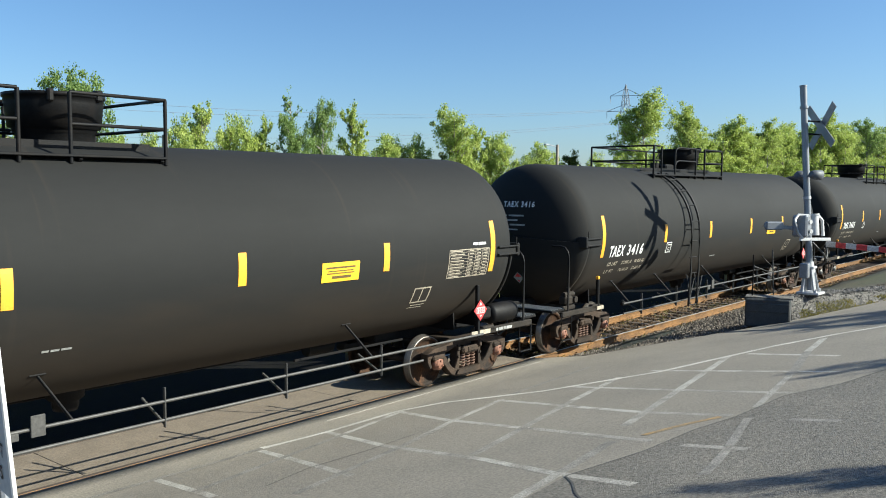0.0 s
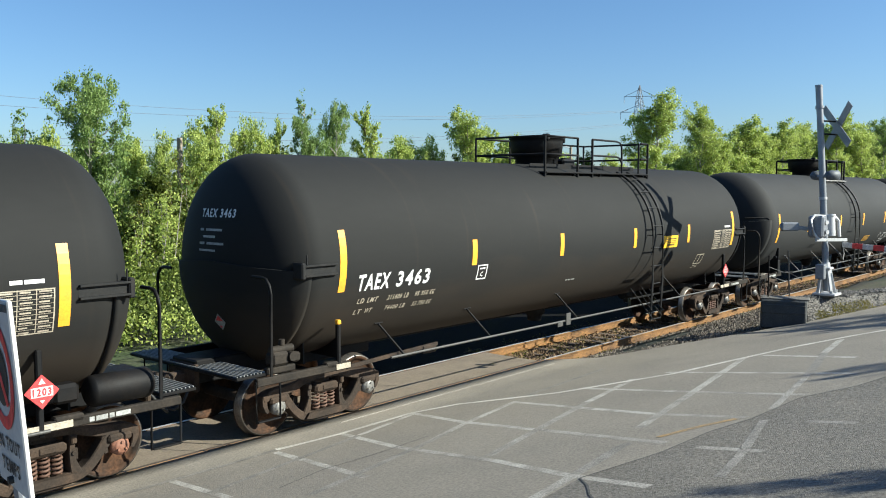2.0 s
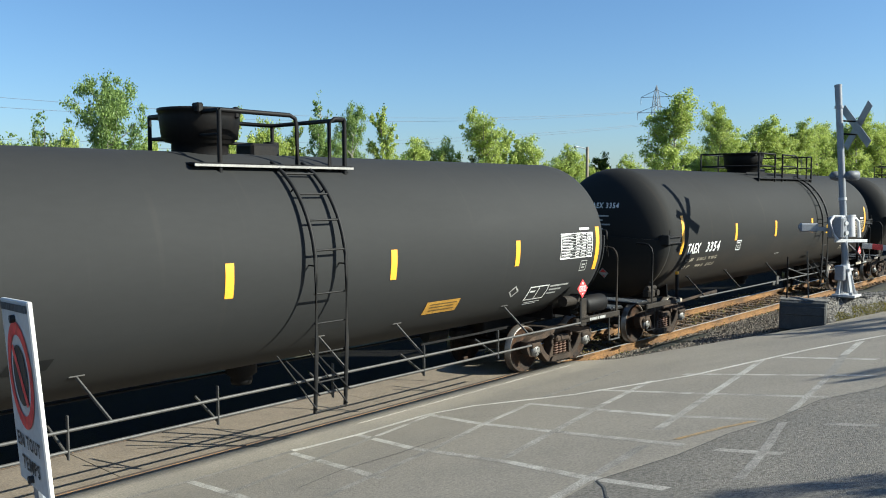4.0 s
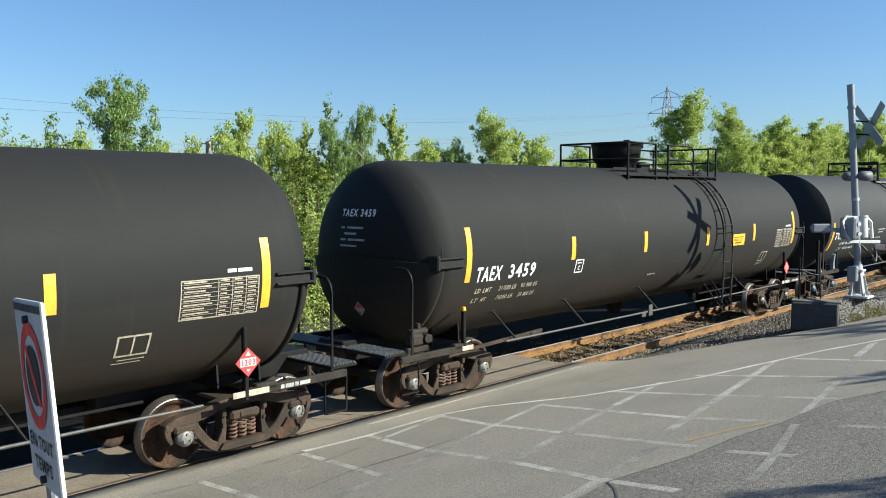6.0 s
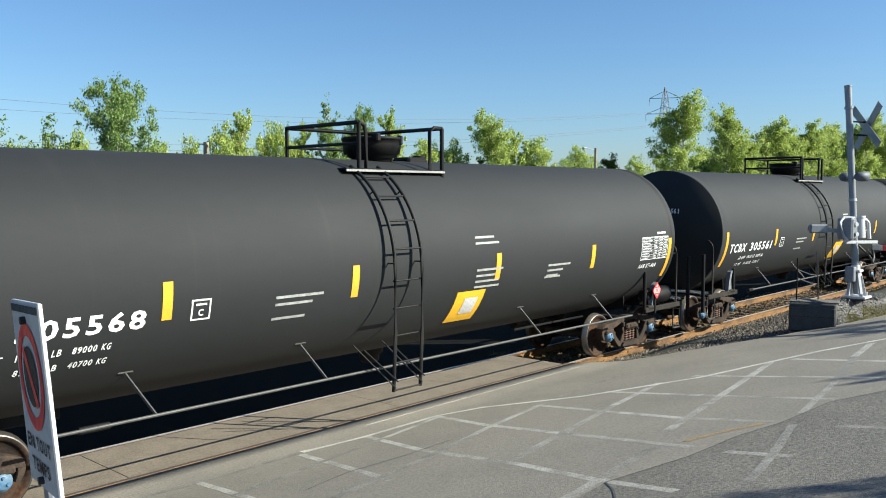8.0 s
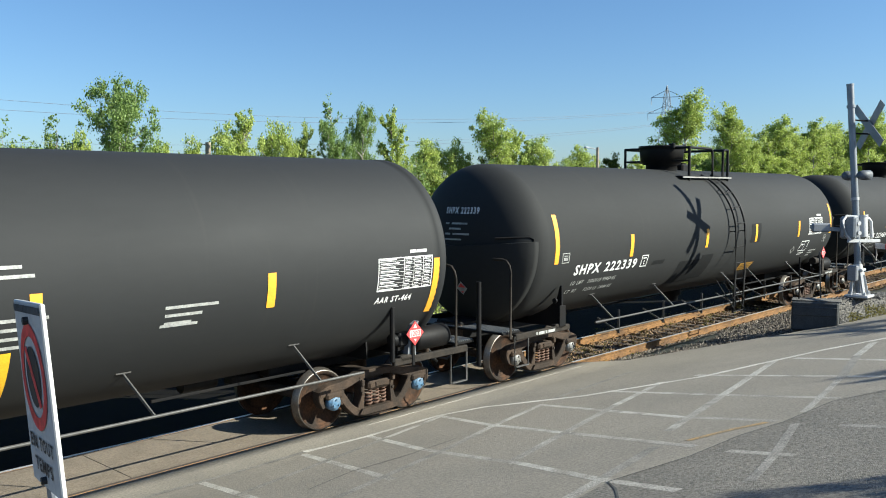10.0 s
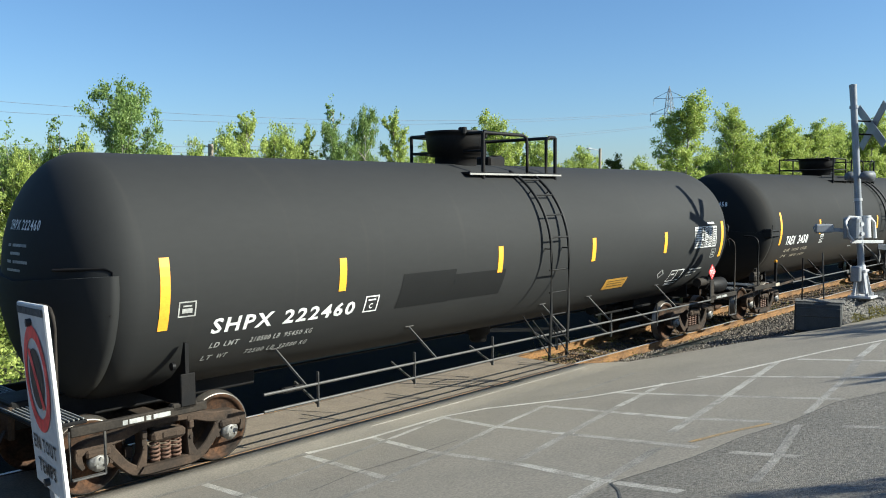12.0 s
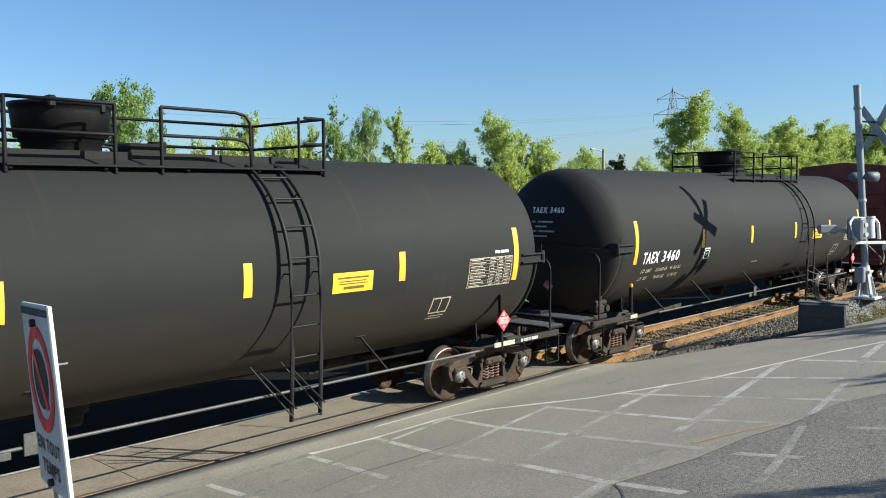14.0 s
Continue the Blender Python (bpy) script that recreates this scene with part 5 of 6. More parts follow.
def build_boxcar(x):
    car = tagged(new("boxcar"), "weathered oxide-red boxcar with pale side panels behind the tank cars", "boxcar")
    car.empty_display_size = 0.2
    h0, h1, w, half = 1.05, 4.45, 1.5, 7.9
    part("body", Shape().box((0, 0, (h0 + h1) / 2), (2 * half, 2 * w, h1 - h0), chamfer=0.03), BOXCAR, car)
    roof = Shape()
    roof.slab([(-w - 0.03, h1 - 0.02), (w + 0.03, h1 - 0.02), (w, h1 + 0.06), (0, h1 + 0.2), (-w, h1 + 0.06)], 2 * half, Matrix.Rotation(radians(90), 4, 'Z'))
    part("roof", roof, BOXCAR, car)
    for side in (-1, 1):
        for i in range(12):
            xx = -half + 0.05 + i * (2 * half - 0.1) / 11
            part("side_rib", Shape().box((xx, side * (w + 0.04), (h0 + h1) / 2), (0.1, 0.1, h1 - h0), chamfer=0.015), BOXCAR, car)
        for i in range(11):
            for j in range(5):
                xx = -half + 0.05 + (i + 0.5) * (2 * half - 0.1) / 11
                zz = h0 + 0.3 + (j + 0.5) * 0.62
                part("side_panel", Shape().box((xx, side * (w + 0.012), zz), (1.2, 0.03, 0.56), chamfer=0.01), BOXCAR_PANEL, car)
        part("side_sill", Shape().box((0, side * (w + 0.03), h0 + 0.02), (2 * half, 0.1, 0.2), chamfer=0.015), BOXCAR, car)
    for k in (-1, 1):
        for j in range(6):
            part("end_rib", Shape().box((k * (half + 0.04), 0, h0 + 0.4 + j * 0.52), (0.1, 2 * w - 0.2, 0.14), chamfer=0.04), BOXCAR, car)
        part("end_sill", Shape().box((k * (half + 0.1), 0, h0 - 0.02), (0.25, 2.9, 0.2), chamfer=0.02), BOXCAR, car)
        part("coupler", Shape().box((k * (half + 0.45), 0, 0.87), (0.6, 0.18, 0.22), chamfer=0.03), CAST, car)
        rung = Shape()
        for j in range(8):
            rung.rod((k * (half - 0.15), -w - 0.12, h0 + 0.1 + 0.38 * j), (k * (half - 0.65), -w - 0.12, h0 + 0.1 + 0.38 * j), 0.014, 6)
        part("side_ladder", rung, BOXCAR, car)
    part("centre_sill", Shape().box((0, 0, 0.92), (2 * half, 0.6, 0.3)), FRAME, car)
    part("yellow_strip", Shape().box((-half + 0.6, -w - 0.06, 1.7), (0.1, 0.01, 0.45), chamfer=0.002), YELLOW, car)
    global TRUCK_X
    keep, TRUCK_X = TRUCK_X, 6.0
    add_running_gear(car, CAP)
    TRUCK_X = keep
    car.location = (x, 0, 0)
    TRAIN.append((car, x, None, None, "B"))


build_boxcar(225.6)


# ---- crossing signal ----
MAST, MAST_TOP = Vector((20.47, -4.68, 1.15)), Vector((20.60, -4.32, 6.04))
UP = (MAST_TOP - MAST).normalized()


def on_mast(h, dx=0.0, dy=0.0, dz=0.0):
    return MAST + UP * h + Vector((dx, dy, dz))


def build_signal():
    sig = tagged(new("crossing_signal"), "silver crossing signal mast with bare-backed crossbuck and gate mechanism", "crossing signal")
    sig.location = MAST
    sig.empty_display_size = 0.2
    inv = Matrix.Translation(-MAST)

    def put(name, shape, mat, parent=sig, label=""):
        shape.v = [tuple(inv @ Vector(p)) for p in shape.v]
        return part(name, shape, mat, parent, label)

    put("mast", Shape().rod(on_mast(0.1), on_mast(4.8), 0.075, 16).rod(on_mast(4.5), on_mast(4.82), 0.079, 16).rod(on_mast(4.3), on_mast(4.36), 0.095, 16), GALV)
    put("mast_cap", Shape().rod(on_mast(4.8), on_mast(4.84), 0.084, 16), GALV)
    base = put("pinnacle_base", Shape().rod(on_mast(0.5), on_mast(0.75), 0.12, 12, 0.09), WHITE_STEEL, label="white four-legged mast base")
    for a in range(4):
        c, q = math.cos(radians(45 + 90 * a)), math.sin(radians(45 + 90 * a))
        put("base_leg", Shape().beam(on_mast(0.0, 0.21 * c, 0.21 * q), on_mast(0.6, 0.1 * c, 0.1 * q), 0.07, 0.05), WHITE_STEEL, base)
        put("foot_bolt", Shape().rod(on_mast(0.05, 0.24 * c, 0.24 * q), on_mast(0.13, 0.24 * c, 0.24 * q), 0.018, 6), WHITE_STEEL, base)
    put("base_plate", Shape().box(on_mast(0.03), (0.5, 0.5, 0.05)), WHITE_STEEL, base)
    put("base_collar", Shape().box(on_mast(0.62), (0.27, 0.27, 0.06), chamfer=0.015), WHITE_STEEL, base)
    put("mast_band", Shape().rod(on_mast(2.2), on_mast(2.26), 0.09, 16), WHITE_STEEL)
    # crossbuck, seen from behind, on two brackets
    side = Vector((-0.62, -0.78, 0)).normalized()
    face = Vector((0.78, -0.62, 0)).normalized()
    centre = MAST + UP * 3.9 + Vector((0.26, -0.29, 0))
    for k in (-1, 1):
        d = (side * 0.70 + UP * k * 0.72).normalized()
        w = face.cross(d)
        m = Matrix((d, face, w)).transposed()
        put("crossbuck_blade", Shape().box(centre + face * (0.025 * k), (1.28, 0.02, 0.2), m, 0.004), GALV, label="grey crossbuck blade")
    put("crossbuck_bracket", Shape().rod(on_mast(3.72), centre - UP * 0.2, 0.02, 8), FRAME)
    put("crossbuck_bracket", Shape().rod(on_mast(4.02), centre + UP * 0.1, 0.02, 8), FRAME)
    # flashing lamps in their hoods
    put("light_arm", Shape().beam(on_mast(2.74) - side * 0.3, on_mast(2.74) + side * 0.3, 0.05, 0.05), GALV)
    q = face.to_track_quat('Z', 'Y').to_matrix().to_4x4()
    for k in (-1, 1):
        prof = Shape().lathe([(-0.1, 0.0), (-0.1, 0.05), (-0.06, 0.09), (0.02, 0.11), (0.2, 0.11), (0.2, 0.1), (0.03, 0.09), (0.02, 0.0)], 20, 'Z')
        place = Matrix.Translation(on_mast(2.76) + side * (0.27 * k)) @ q
        prof.v = [tuple(place @ Vector(p)) for p in prof.v]
        put("flashing_lamp", prof, LAMP_GREY, label="grey hooded flashing lamp")
    # gate mechanism, its support arms and counterweight
    put("gate_mechanism", Shape().box(on_mast(1.58, -0.16, 0.1), (0.3, 0.34, 0.5), chamfer=0.04), GALV, label="grey gate mechanism case")
    for z in (1.46, 1.68):
        put("case_bolt", Shape().rod(on_mast(z, -0.14, -0.08), on_mast(z, -0.16, -0.12), 0.05, 12), WHITE_STEEL)
    put("motor_case", Shape().rod(on_mast(1.36, 0.14, -0.08), on_mast(1.82, 0.14, -0.08), 0.12, 16).rod(on_mast(1.82, 0.14, -0.08), on_mast(1.86, 0.14, -0.08), 0.14, 16), WHITE_STEEL, label="white cylindrical motor case")
    put("support_arm", Shape().pipe([on_mast(1.78, 0.2, -0.1), on_mast(1.78, 0.34, -0.16), on_mast(1.7, 0.4, -0.2), on_mast(1.34, 0.42, -0.2)], 0.04, 8), WHITE_STEEL)
    put("support_arm", Shape().pipe([on_mast(1.82, -0.12, -0.06), on_mast(1.84, -0.32, 0.1), on_mast(1.74, -0.4, 0.16), on_mast(1.42, -0.36, 0.12), on_mast(1.3, -0.26, 0.06)], 0.035, 8), WHITE_STEEL)
    put("support_arm", Shape().beam(on_mast(1.28, -0.3, 0.1), on_mast(1.26, 0.55, -0.32), 0.06, 0.07), WHITE_STEEL)
    put("counterweight_arm", Shape().beam(on_mast(1.52, -0.2, 0.2), on_mast(1.6, -0.75, 0.75), 0.05, 0.09), GALV)
    put("counterweight", Shape().box(on_mast(1.58, -0.58, 0.58), (0.42, 0.12, 0.2), Matrix.Rotation(radians(-45), 3, 'Z'), 0.03), GALV)
    for i in range(14):
        a, b = on_mast(1.16, 0.3, -0.3) + side * (0.35 * i), on_mast(1.16, 0.3, -0.3) + side * (0.35 * i + 0.35)
        put("gate_arm_segment", Shape().beam(a, b, 0.03, 0.12, chamfer=0.004), RED if i % 2 == 1 else PLACARD_WHITE, label="red and white gate arm")
    put("conduit", Shape().pipe([on_mast(1.2, -0.05, -0.1), on_mast(0.95, 0.12, -0.28), on_mast(0.8, 0.25, -0.3), on_mast(0.95, 0.35, -0.3), on_mast(1.15, 0.3, -0.28)], 0.025, 6), BLACK)
    put("junction_box", Shape().box(on_mast(0.55, -0.2, 0.05), (0.2, 0.2, 0.34), chamfer=0.02), GALV)


build_signal()


def leaves(points, size, rng, per, spread_):
    """Many small leaf blades round points, in one array of quads."""
    n = len(points) * per
    p = np.repeat(np.array(points), per, 0) + rng.normal(0, 1, (n, 3)) * np.repeat(np.array(spread_)[:, None], per, 0) * (1, 1, 0.8)
    a = rng.normal(0, 1, (n, 3))
    a /= np.linalg.norm(a, axis=1, keepdims=True)
    b = np.cross(a, rng.normal(0, 1, (n, 3)))
    b /= np.linalg.norm(b, axis=1, keepdims=True) + 1e-9
    s = rng.uniform(size * 0.6, size * 1.25, (n, 1))
    v = np.stack([p - a * s, p + b * s * 0.62, p + a * s, p - b * s * 0.62], 1)
    return v.reshape(-1, 3)


def leaf_mesh(name, v, mat):
    me = bpy.data.meshes.new(name)
    k = len(v) // 4
    me.vertices.add(len(v))
    me.vertices.foreach_set("co", v.astype(np.float32).ravel())
    me.loops.add(len(v))
    me.loops.foreach_set("vertex_index", np.arange(len(v), dtype=np.int32))
    me.polygons.add(k)
    me.polygons.foreach_set("loop_start", np.arange(0, len(v), 4, dtype=np.int32))
    me.polygons.foreach_set("loop_total", np.full(k, 4, dtype=np.int32))
    me.materials.append(mat)
    me.update(calc_edges=True)
    me.validate()
    return me


def mound_height(u, d):
    """Height of the fill under the signal, u along its crest, d towards the road."""
    y = -4.25 - 0.38 * u - 0.92 * d
    foot = rise(y) - 0.1
    top = 1.13 + 0.03 * noise.noise((u * 2.1, d * 3, 4))
    if d < -0.3 and u < 1.6:
        top -= (1.6 - max(u, 0.3)) * min(1, (-0.3 - d) / 0.4) * 1.0
    if d > 0.0:
        return top + (foot - top) * min(1, d / 0.36) ** 0.85
    if d < -0.5:
        return top + (-0.2 - top) * min(1, (-0.5 - d) / 1.3)
    return top


def mound_place(u, d):
    return 19.25 + 0.92 * u - 0.38 * d, -4.25 - 0.38 * u - 0.92 * d


def build_block():
    """Precast block that holds the fill under the signal."""
    ob = tagged(new("retaining_block"), "dark grey precast concrete retaining block beside the track", "concrete block")
    ob.location = (19.06, -4.2, 0.53)
    ob.rotation_euler = (0, 0, radians(-74))
    ob.empty_display_size = 0.2
    part("block_body", Shape().box((0, 0.1, 0.3), (0.94, 0.6, 0.64), chamfer=0.03), CONCRETE, ob)
    part("block_rib", Shape().box((0, -0.2, 0.42), (0.9, 0.04, 0.2), chamfer=0.015), CONCRETE, ob)
    part("block_cap", Shape().box((0.02, 0.1, 0.635), (1.0, 0.5, 0.03), chamfer=0.01), GRAVEL_PALE, ob, "pale top edge of the block")
    us, ds = np.linspace(0.25, 7.0, 28), [0.5, 0.42, 0.36, 0.27, 0.18, 0.09, 0.03, -0.1, -0.4, -0.8, -1.1, -1.6, -2.0, -2.4]
    v = [(*mound_place(u, d), mound_height(u, d)) for u in us for d in ds]
    n = len(ds)
    f = [(i * n + j, i * n + j + 1, (i + 1) * n + j + 1, (i + 1) * n + j) for i in range(len(us) - 1) for j in range(n - 1)]
    o = len(v)
    v += [(x, y, -0.4) for x, y, z in v[:n]]
    f += [(j, o + j, o + j + 1, j + 1) for j in range(n - 1)]
    tagged(new("gravel_mound", Shape().add(v, f, True).mesh("gravel_mound", GRAVEL_PALE)), "grey gravel mound under the signal mast", "gravel", kind="structure")

    def on_mound(rng):
        u, d = rng.uniform(0.3, 5.5), rng.uniform(-0.9, 0.36)
        return (*mound_place(u, d), mound_height(u, d))

    stones("mound_stones", 5000, on_mound, (0.012, 0.03), STONE_PALE, "pale grey gravel on the mound", "gravel", 12)
    rng = np.random.default_rng(19)
    v = []
    for i in range(9000):
        u = rng.uniform(0.45, 6)
        d = 0.1 + 0.32 * rng.random()
        if noise.noise((u * 1.6, d * 4, 8)) < -0.12:
            continue
        p = np.array((*mound_place(u, d), mound_height(u, d) - 0.01))
        t = rng.uniform(0, 6.28)
        w = np.array((math.cos(t), math.sin(t), 0)) * 0.011
        tip = p + (rng.normal(0, 0.035), rng.normal(0, 0.035), rng.uniform(0.02, 0.055))
        v += [p - w, p + w, tip + w * 0.2, tip - w * 0.2]
    tagged(new("grass_bank", leaf_mesh("grass_bank", np.array(v), GRASS)), "mossy yellow-green grass on the bank of the mound", "grass", kind="stuff")


build_block()


def build_stakes():
    for x, y, z0, z1, dx in ((19.52, -4.16, 1.1, 2.22, -0.16), (19.05, -3.85, 1.1, 2.1, 0.0)):
        tagged(new("metal_stake", Shape().beam((x, y, z0), (x + dx, y, z1), 0.03, 0.018).mesh("metal_stake", ROD if dx else FRAME)), "thin leaning metal stake behind the concrete block", "stake", "stakes by the signal")
    for z in (1.85, 1.66):
        tagged(new("stake_cable", Shape().pipe([(19.05, -3.85, z), (19.3, -4.05, z - 0.12), (19.42, -4.16, z - 0.14)], 0.01, 5).mesh("stake_cable", ROD)), "thin sagging cable strung between the stakes", "cable", "cables by the signal")


build_stakes()


# ---- parking sign near the camera ----
def build_sign():
    tr, br, tl = Vector((0.797, -8.688, 3.308)), Vector((0.810, -8.747, 2.850)), Vector((0.846, -8.402, 3.291))
    across = (tr - tl)
    down = (br - tr)
    normal = across.cross(down).normalized()
    sign = tagged(new("parking_sign"), "leaning white no-parking sign with a red ring and black words", "road sign")
    sign.location = tl
    wide, tall = across.length, down.length
    m = Matrix((across.normalized(), normal, -down.normalized())).transposed().to_4x4()
    toward = -1 if (m.to_3x3() @ Vector((0, -1, 0))).dot(EYE - tl) > 0 else 1

    def face(flat, lift):
        v, f = flat
        return Shape().add([m @ Vector((a * wide, toward * lift, -b * tall)) for a, b in v], f)

    s = Shape()
    mm = m.to_3x3()
    s.box(mm @ Vector((wide / 2, -toward * 0.006, -tall / 2)), (wide, 0.012, tall), mm, 0.003)
    part("panel", s, SIGN_WHITE, sign, "white painted sign panel")

    def ring(cx, cy, r0, r1, n=36):
        v = []
        for i in range(n):
            a = 2 * math.pi * i / n
            for r in (r0, r1):
                v.append((cx + r * math.cos(a) / 0.31, cy + r * math.sin(a) / tall))
        return v, [(2 * i, 2 * i + 1, (2 * i + 3) % (2 * n), (2 * i + 2) % (2 * n)) for i in range(n)]

    part("red_ring", face(ring(0.5, 0.40, 0.1, 0.132), 0.002), RED, sign)
    part("black_disc", face(ring(0.5, 0.40, 0.0, 0.075), 0.002), BLACK, sign)
    part("red_slash", face(([(0.28, 0.26), (0.36, 0.24), (0.72, 0.54), (0.64, 0.56)], [(0, 1, 2, 3)]), 0.003), RED, sign)
    part("top_band", face(bar(0.02, 0.02, 0.98, 0.06), 0.002), CONCRETE, sign)
    for body, u, w, width in (("EN", 0.1, 0.80, 0.24), ("TOUT", 0.42, 0.80, 0.48), ("TEMPS", 0.2, 0.92, 0.6)):
        v, f = words(body, width, 0.075)
        part("sign_word", face(([(u + a, w - b) for a, b in v], f), 0.002), BLACK, sign)
    for w in (0.1, 0.95):
        part("bolt", Shape().rod(m @ Vector((wide * 0.5, 0, -tall * w)), m @ Vector((wide * 0.5, toward * 0.012, -tall * w)), 0.01, 8), BLACK, sign)
    c = m @ Vector((wide * 0.2, -toward * 0.03, -0.03))
    ground_z = rise(tl.y) - tl.z
    part("post", Shape().beam(c, c + down.normalized() * 1.9, 0.025, 0.03), GALV, sign)


build_sign()


# ---- trees ----
def make_tree(seed, height, radius, mat, bark, limbs, per, leaf, low=0.2, upright=0.6, label="", category="tree", fluff=1.0):
    """A tapered trunk, limbs that rise from it and leaf clumps along the limbs."""
    rng = np.random.default_rng(seed)
    tree = tagged(new("tree"), label, category, "trees behind the track")
    tree.empty_display_size = 0.3
    wood = Shape()
    trunk = [Vector((0.12 * height * 0.1 * rng.normal(), 0.12 * height * 0.1 * rng.normal(), height * k)) * (1 if k else 0) for k in np.linspace(0, 0.93, 7)]
    r0 = 0.014 * height + 0.03
    for i in range(6):
        wood.rod(trunk[i], trunk[i + 1], r0 * (1 - i / 6.6), 8, r0 * (1 - (i + 1) / 6.6), cap=False)
    pts, spr = [], []
    for j in range(limbs):
        h = low + (0.9 - low) * (j + rng.random()) / limbs
        base = Vector(np.array([np.interp(h * height, [t.z for t in trunk], [t[k] for t in trunk]) for k in range(3)]))
        a = rng.uniform(0, 6.283) + j * 2.4
        mid = (h - low) / (1 - low)
        reach = radius * (0.45 + 0.8 * math.sin(math.pi * min(1, 0.25 + 0.75 * mid))) * rng.uniform(0.6, 1.15)
        lift = reach * upright * rng.uniform(0.7, 1.6)
        tip = base + Vector((math.cos(a) * reach, math.sin(a) * reach, lift))
        if tip.z > height:
            tip.z = height * rng.uniform(0.92, 1.0)
        knee = base.lerp(tip, 0.5) + Vector((0, 0, -0.08 * reach))
        part("limb", Shape().rod(base, knee, r0 * 0.34, 5, r0 * 0.2, cap=False).rod(knee, tip, r0 * 0.2, 5, r0 * 0.05, cap=False), bark, tree)
        for k in np.linspace(0.35, 1.05, 6):
            q = base.lerp(tip, k) + Vector(rng.normal(0, 0.12 * radius, 3))
            pts.append(q)
            spr.append(radius * rng.uniform(0.06, 0.14) * fluff)
    for k in np.linspace(0.75, 1.0, 6):
        pts.append(Vector((*(rng.normal(0, 0.08 * radius, 2)), height * k)))
        spr.append(radius * 0.14)
    part("trunk", wood, bark, tree)
    part("crown", leaf_mesh("crown", leaves([tuple(p) for p in pts], leaf, rng, per, spr), mat), mat, tree)
    return tree


PROTO = {
    "column": make_tree(16, 9.0, 1.5, LEAF_B, PALE_BARK, 40, 100, 0.075, 0.04, 0.75, "broad leafy poplar with a speckled light green crown", "tree", 1.15),
    "cottonwood": make_tree(11, 9.0, 1.7, LEAF_A, PALE_BARK, 32, 100, 0.072, 0.25, 0.7, "tall open-crowned cottonwood with pale bark and fresh leaves"),
    "poplar": make_tree(12, 9.0, 1.15, LEAF_B, BARK, 36, 62, 0.082, 0.12, 1.0, "upright poplar in fresh yellow-green leaf"),
    "round": make_tree(13, 8.0, 1.7, LEAF_B, BARK, 34, 60, 0.085, 0.15, 0.5, "bushy young tree in bright green leaf"),
    "sparse": make_tree(14, 9.5, 0.8, LEAF_A, PALE_BARK, 14, 14, 0.08, 0.3, 0.9, "thin half-bare tree with few leaves"),
    "dark": make_tree(15, 8.0, 1.6, LEAF_C, BARK, 30, 90, 0.095, 0.1, 0.5, "dense dark green tree")}
PROTO_SIZE = {"column": (9.0, 1.5), "cottonwood": (9.0, 1.7), "poplar": (9.0, 1.15), "round": (8.0, 1.7), "sparse": (9.5, 0.8), "dark": (8.0, 1.6)}
PLACED = set()


def unscale(kind):
    """Undoes the first tree's own scale, which its copies take over."""
    return Matrix.Diagonal((*(1 / k for k in PROTO[kind].scale), 1))


def plant(kind, x, y, top, radius, turn):
    h, r = PROTO_SIZE[kind]
    base = -0.55
    sz, sx = (top - base) / h, radius / r * 0.8
    m = pose(x, y, base, 0, 0, turn) @ Matrix.Diagonal((sx, sx, sz, 1))
    if kind in PLACED:
        copy_thing(PROTO[kind], m @ unscale(kind))
    else:
        PLACED.add(kind)
        PROTO[kind].matrix_basis = m


for i, (kind, x, y, top, radius) in enumerate((
        ("cottonwood", 17.3, 24, 8.3, 1.42), ("round", 15.2, 26, 6.0, 0.7), ("round", 17.4, 28, 6.3, 0.95), ("round", 13.3, 24, 5.3, 0.7),
        ("round", 22.4, 27, 6.2, 0.8), ("round", 26.7, 30, 7.3, 1.1), ("poplar", 25.6, 27, 7.7, 0.75), ("round", 28.8, 29, 7.4, 1.15),
        ("round", 28.5, 27, 7.1, 0.8), ("poplar", 30.4, 28, 7.4, 0.6), ("sparse", 33.0, 29, 9.4, 0.84), ("cottonwood", 31.6, 27, 7.5, 1.0),
        ("cottonwood", 34.0, 27, 8.5, 0.95), ("poplar", 36.4, 27, 8.4, 0.9), ("round", 42.2, 30, 7.0, 1.2), ("round", 45.5, 30, 7.2, 1.15),
        ("column", 47.3, 28, 8.9, 1.75), ("poplar", 50.0, 28, 8.0, 0.75), ("round", 53.4, 28, 7.6, 1.4), ("round", 64.4, 32, 7.5, 1.7),
        ("dark", 70.4, 32, 7.0, 1.6), ("round", 75.4, 32, 7.0, 1.4), ("column", 72.6, 26, 12.1, 2.5), ("column", 84.6, 27, 12.0, 2.0),
        ("round", 86.8, 26, 9.4, 1.8), ("column", 96.2, 27, 11.4, 2.6), ("round", 102.7, 27, 10.9, 2.1), ("column", 105.4, 26, 11.5, 2.3),
        ("round", 114.6, 27, 11.7, 2.4), ("round", 124.7, 27, 11.4, 2.1), ("column", 123.8, 25, 13.3, 2.8), ("round", 136.0, 25, 13.0, 3.0),
        ("cottonwood", 148.2, 25, 14.5, 2.6), ("round", 160.0, 26, 14.0, 3.6), ("round", 92.0, 30, 9.6, 2.2), ("round", 109.0, 30, 10.6, 2.4),
        ("round", 40.0, 30, 5.9, 1.5), ("dark", 10.5, 22, 5.2, 1.4), ("round", 8.0, 21, 4.6, 1.4), ("dark", 19.4, 22, 4.4, 1.4), ("round", 24.2, 26, 6.0, 1.0))):
    plant(kind, x, y, top, radius, (i * 137) % 360)

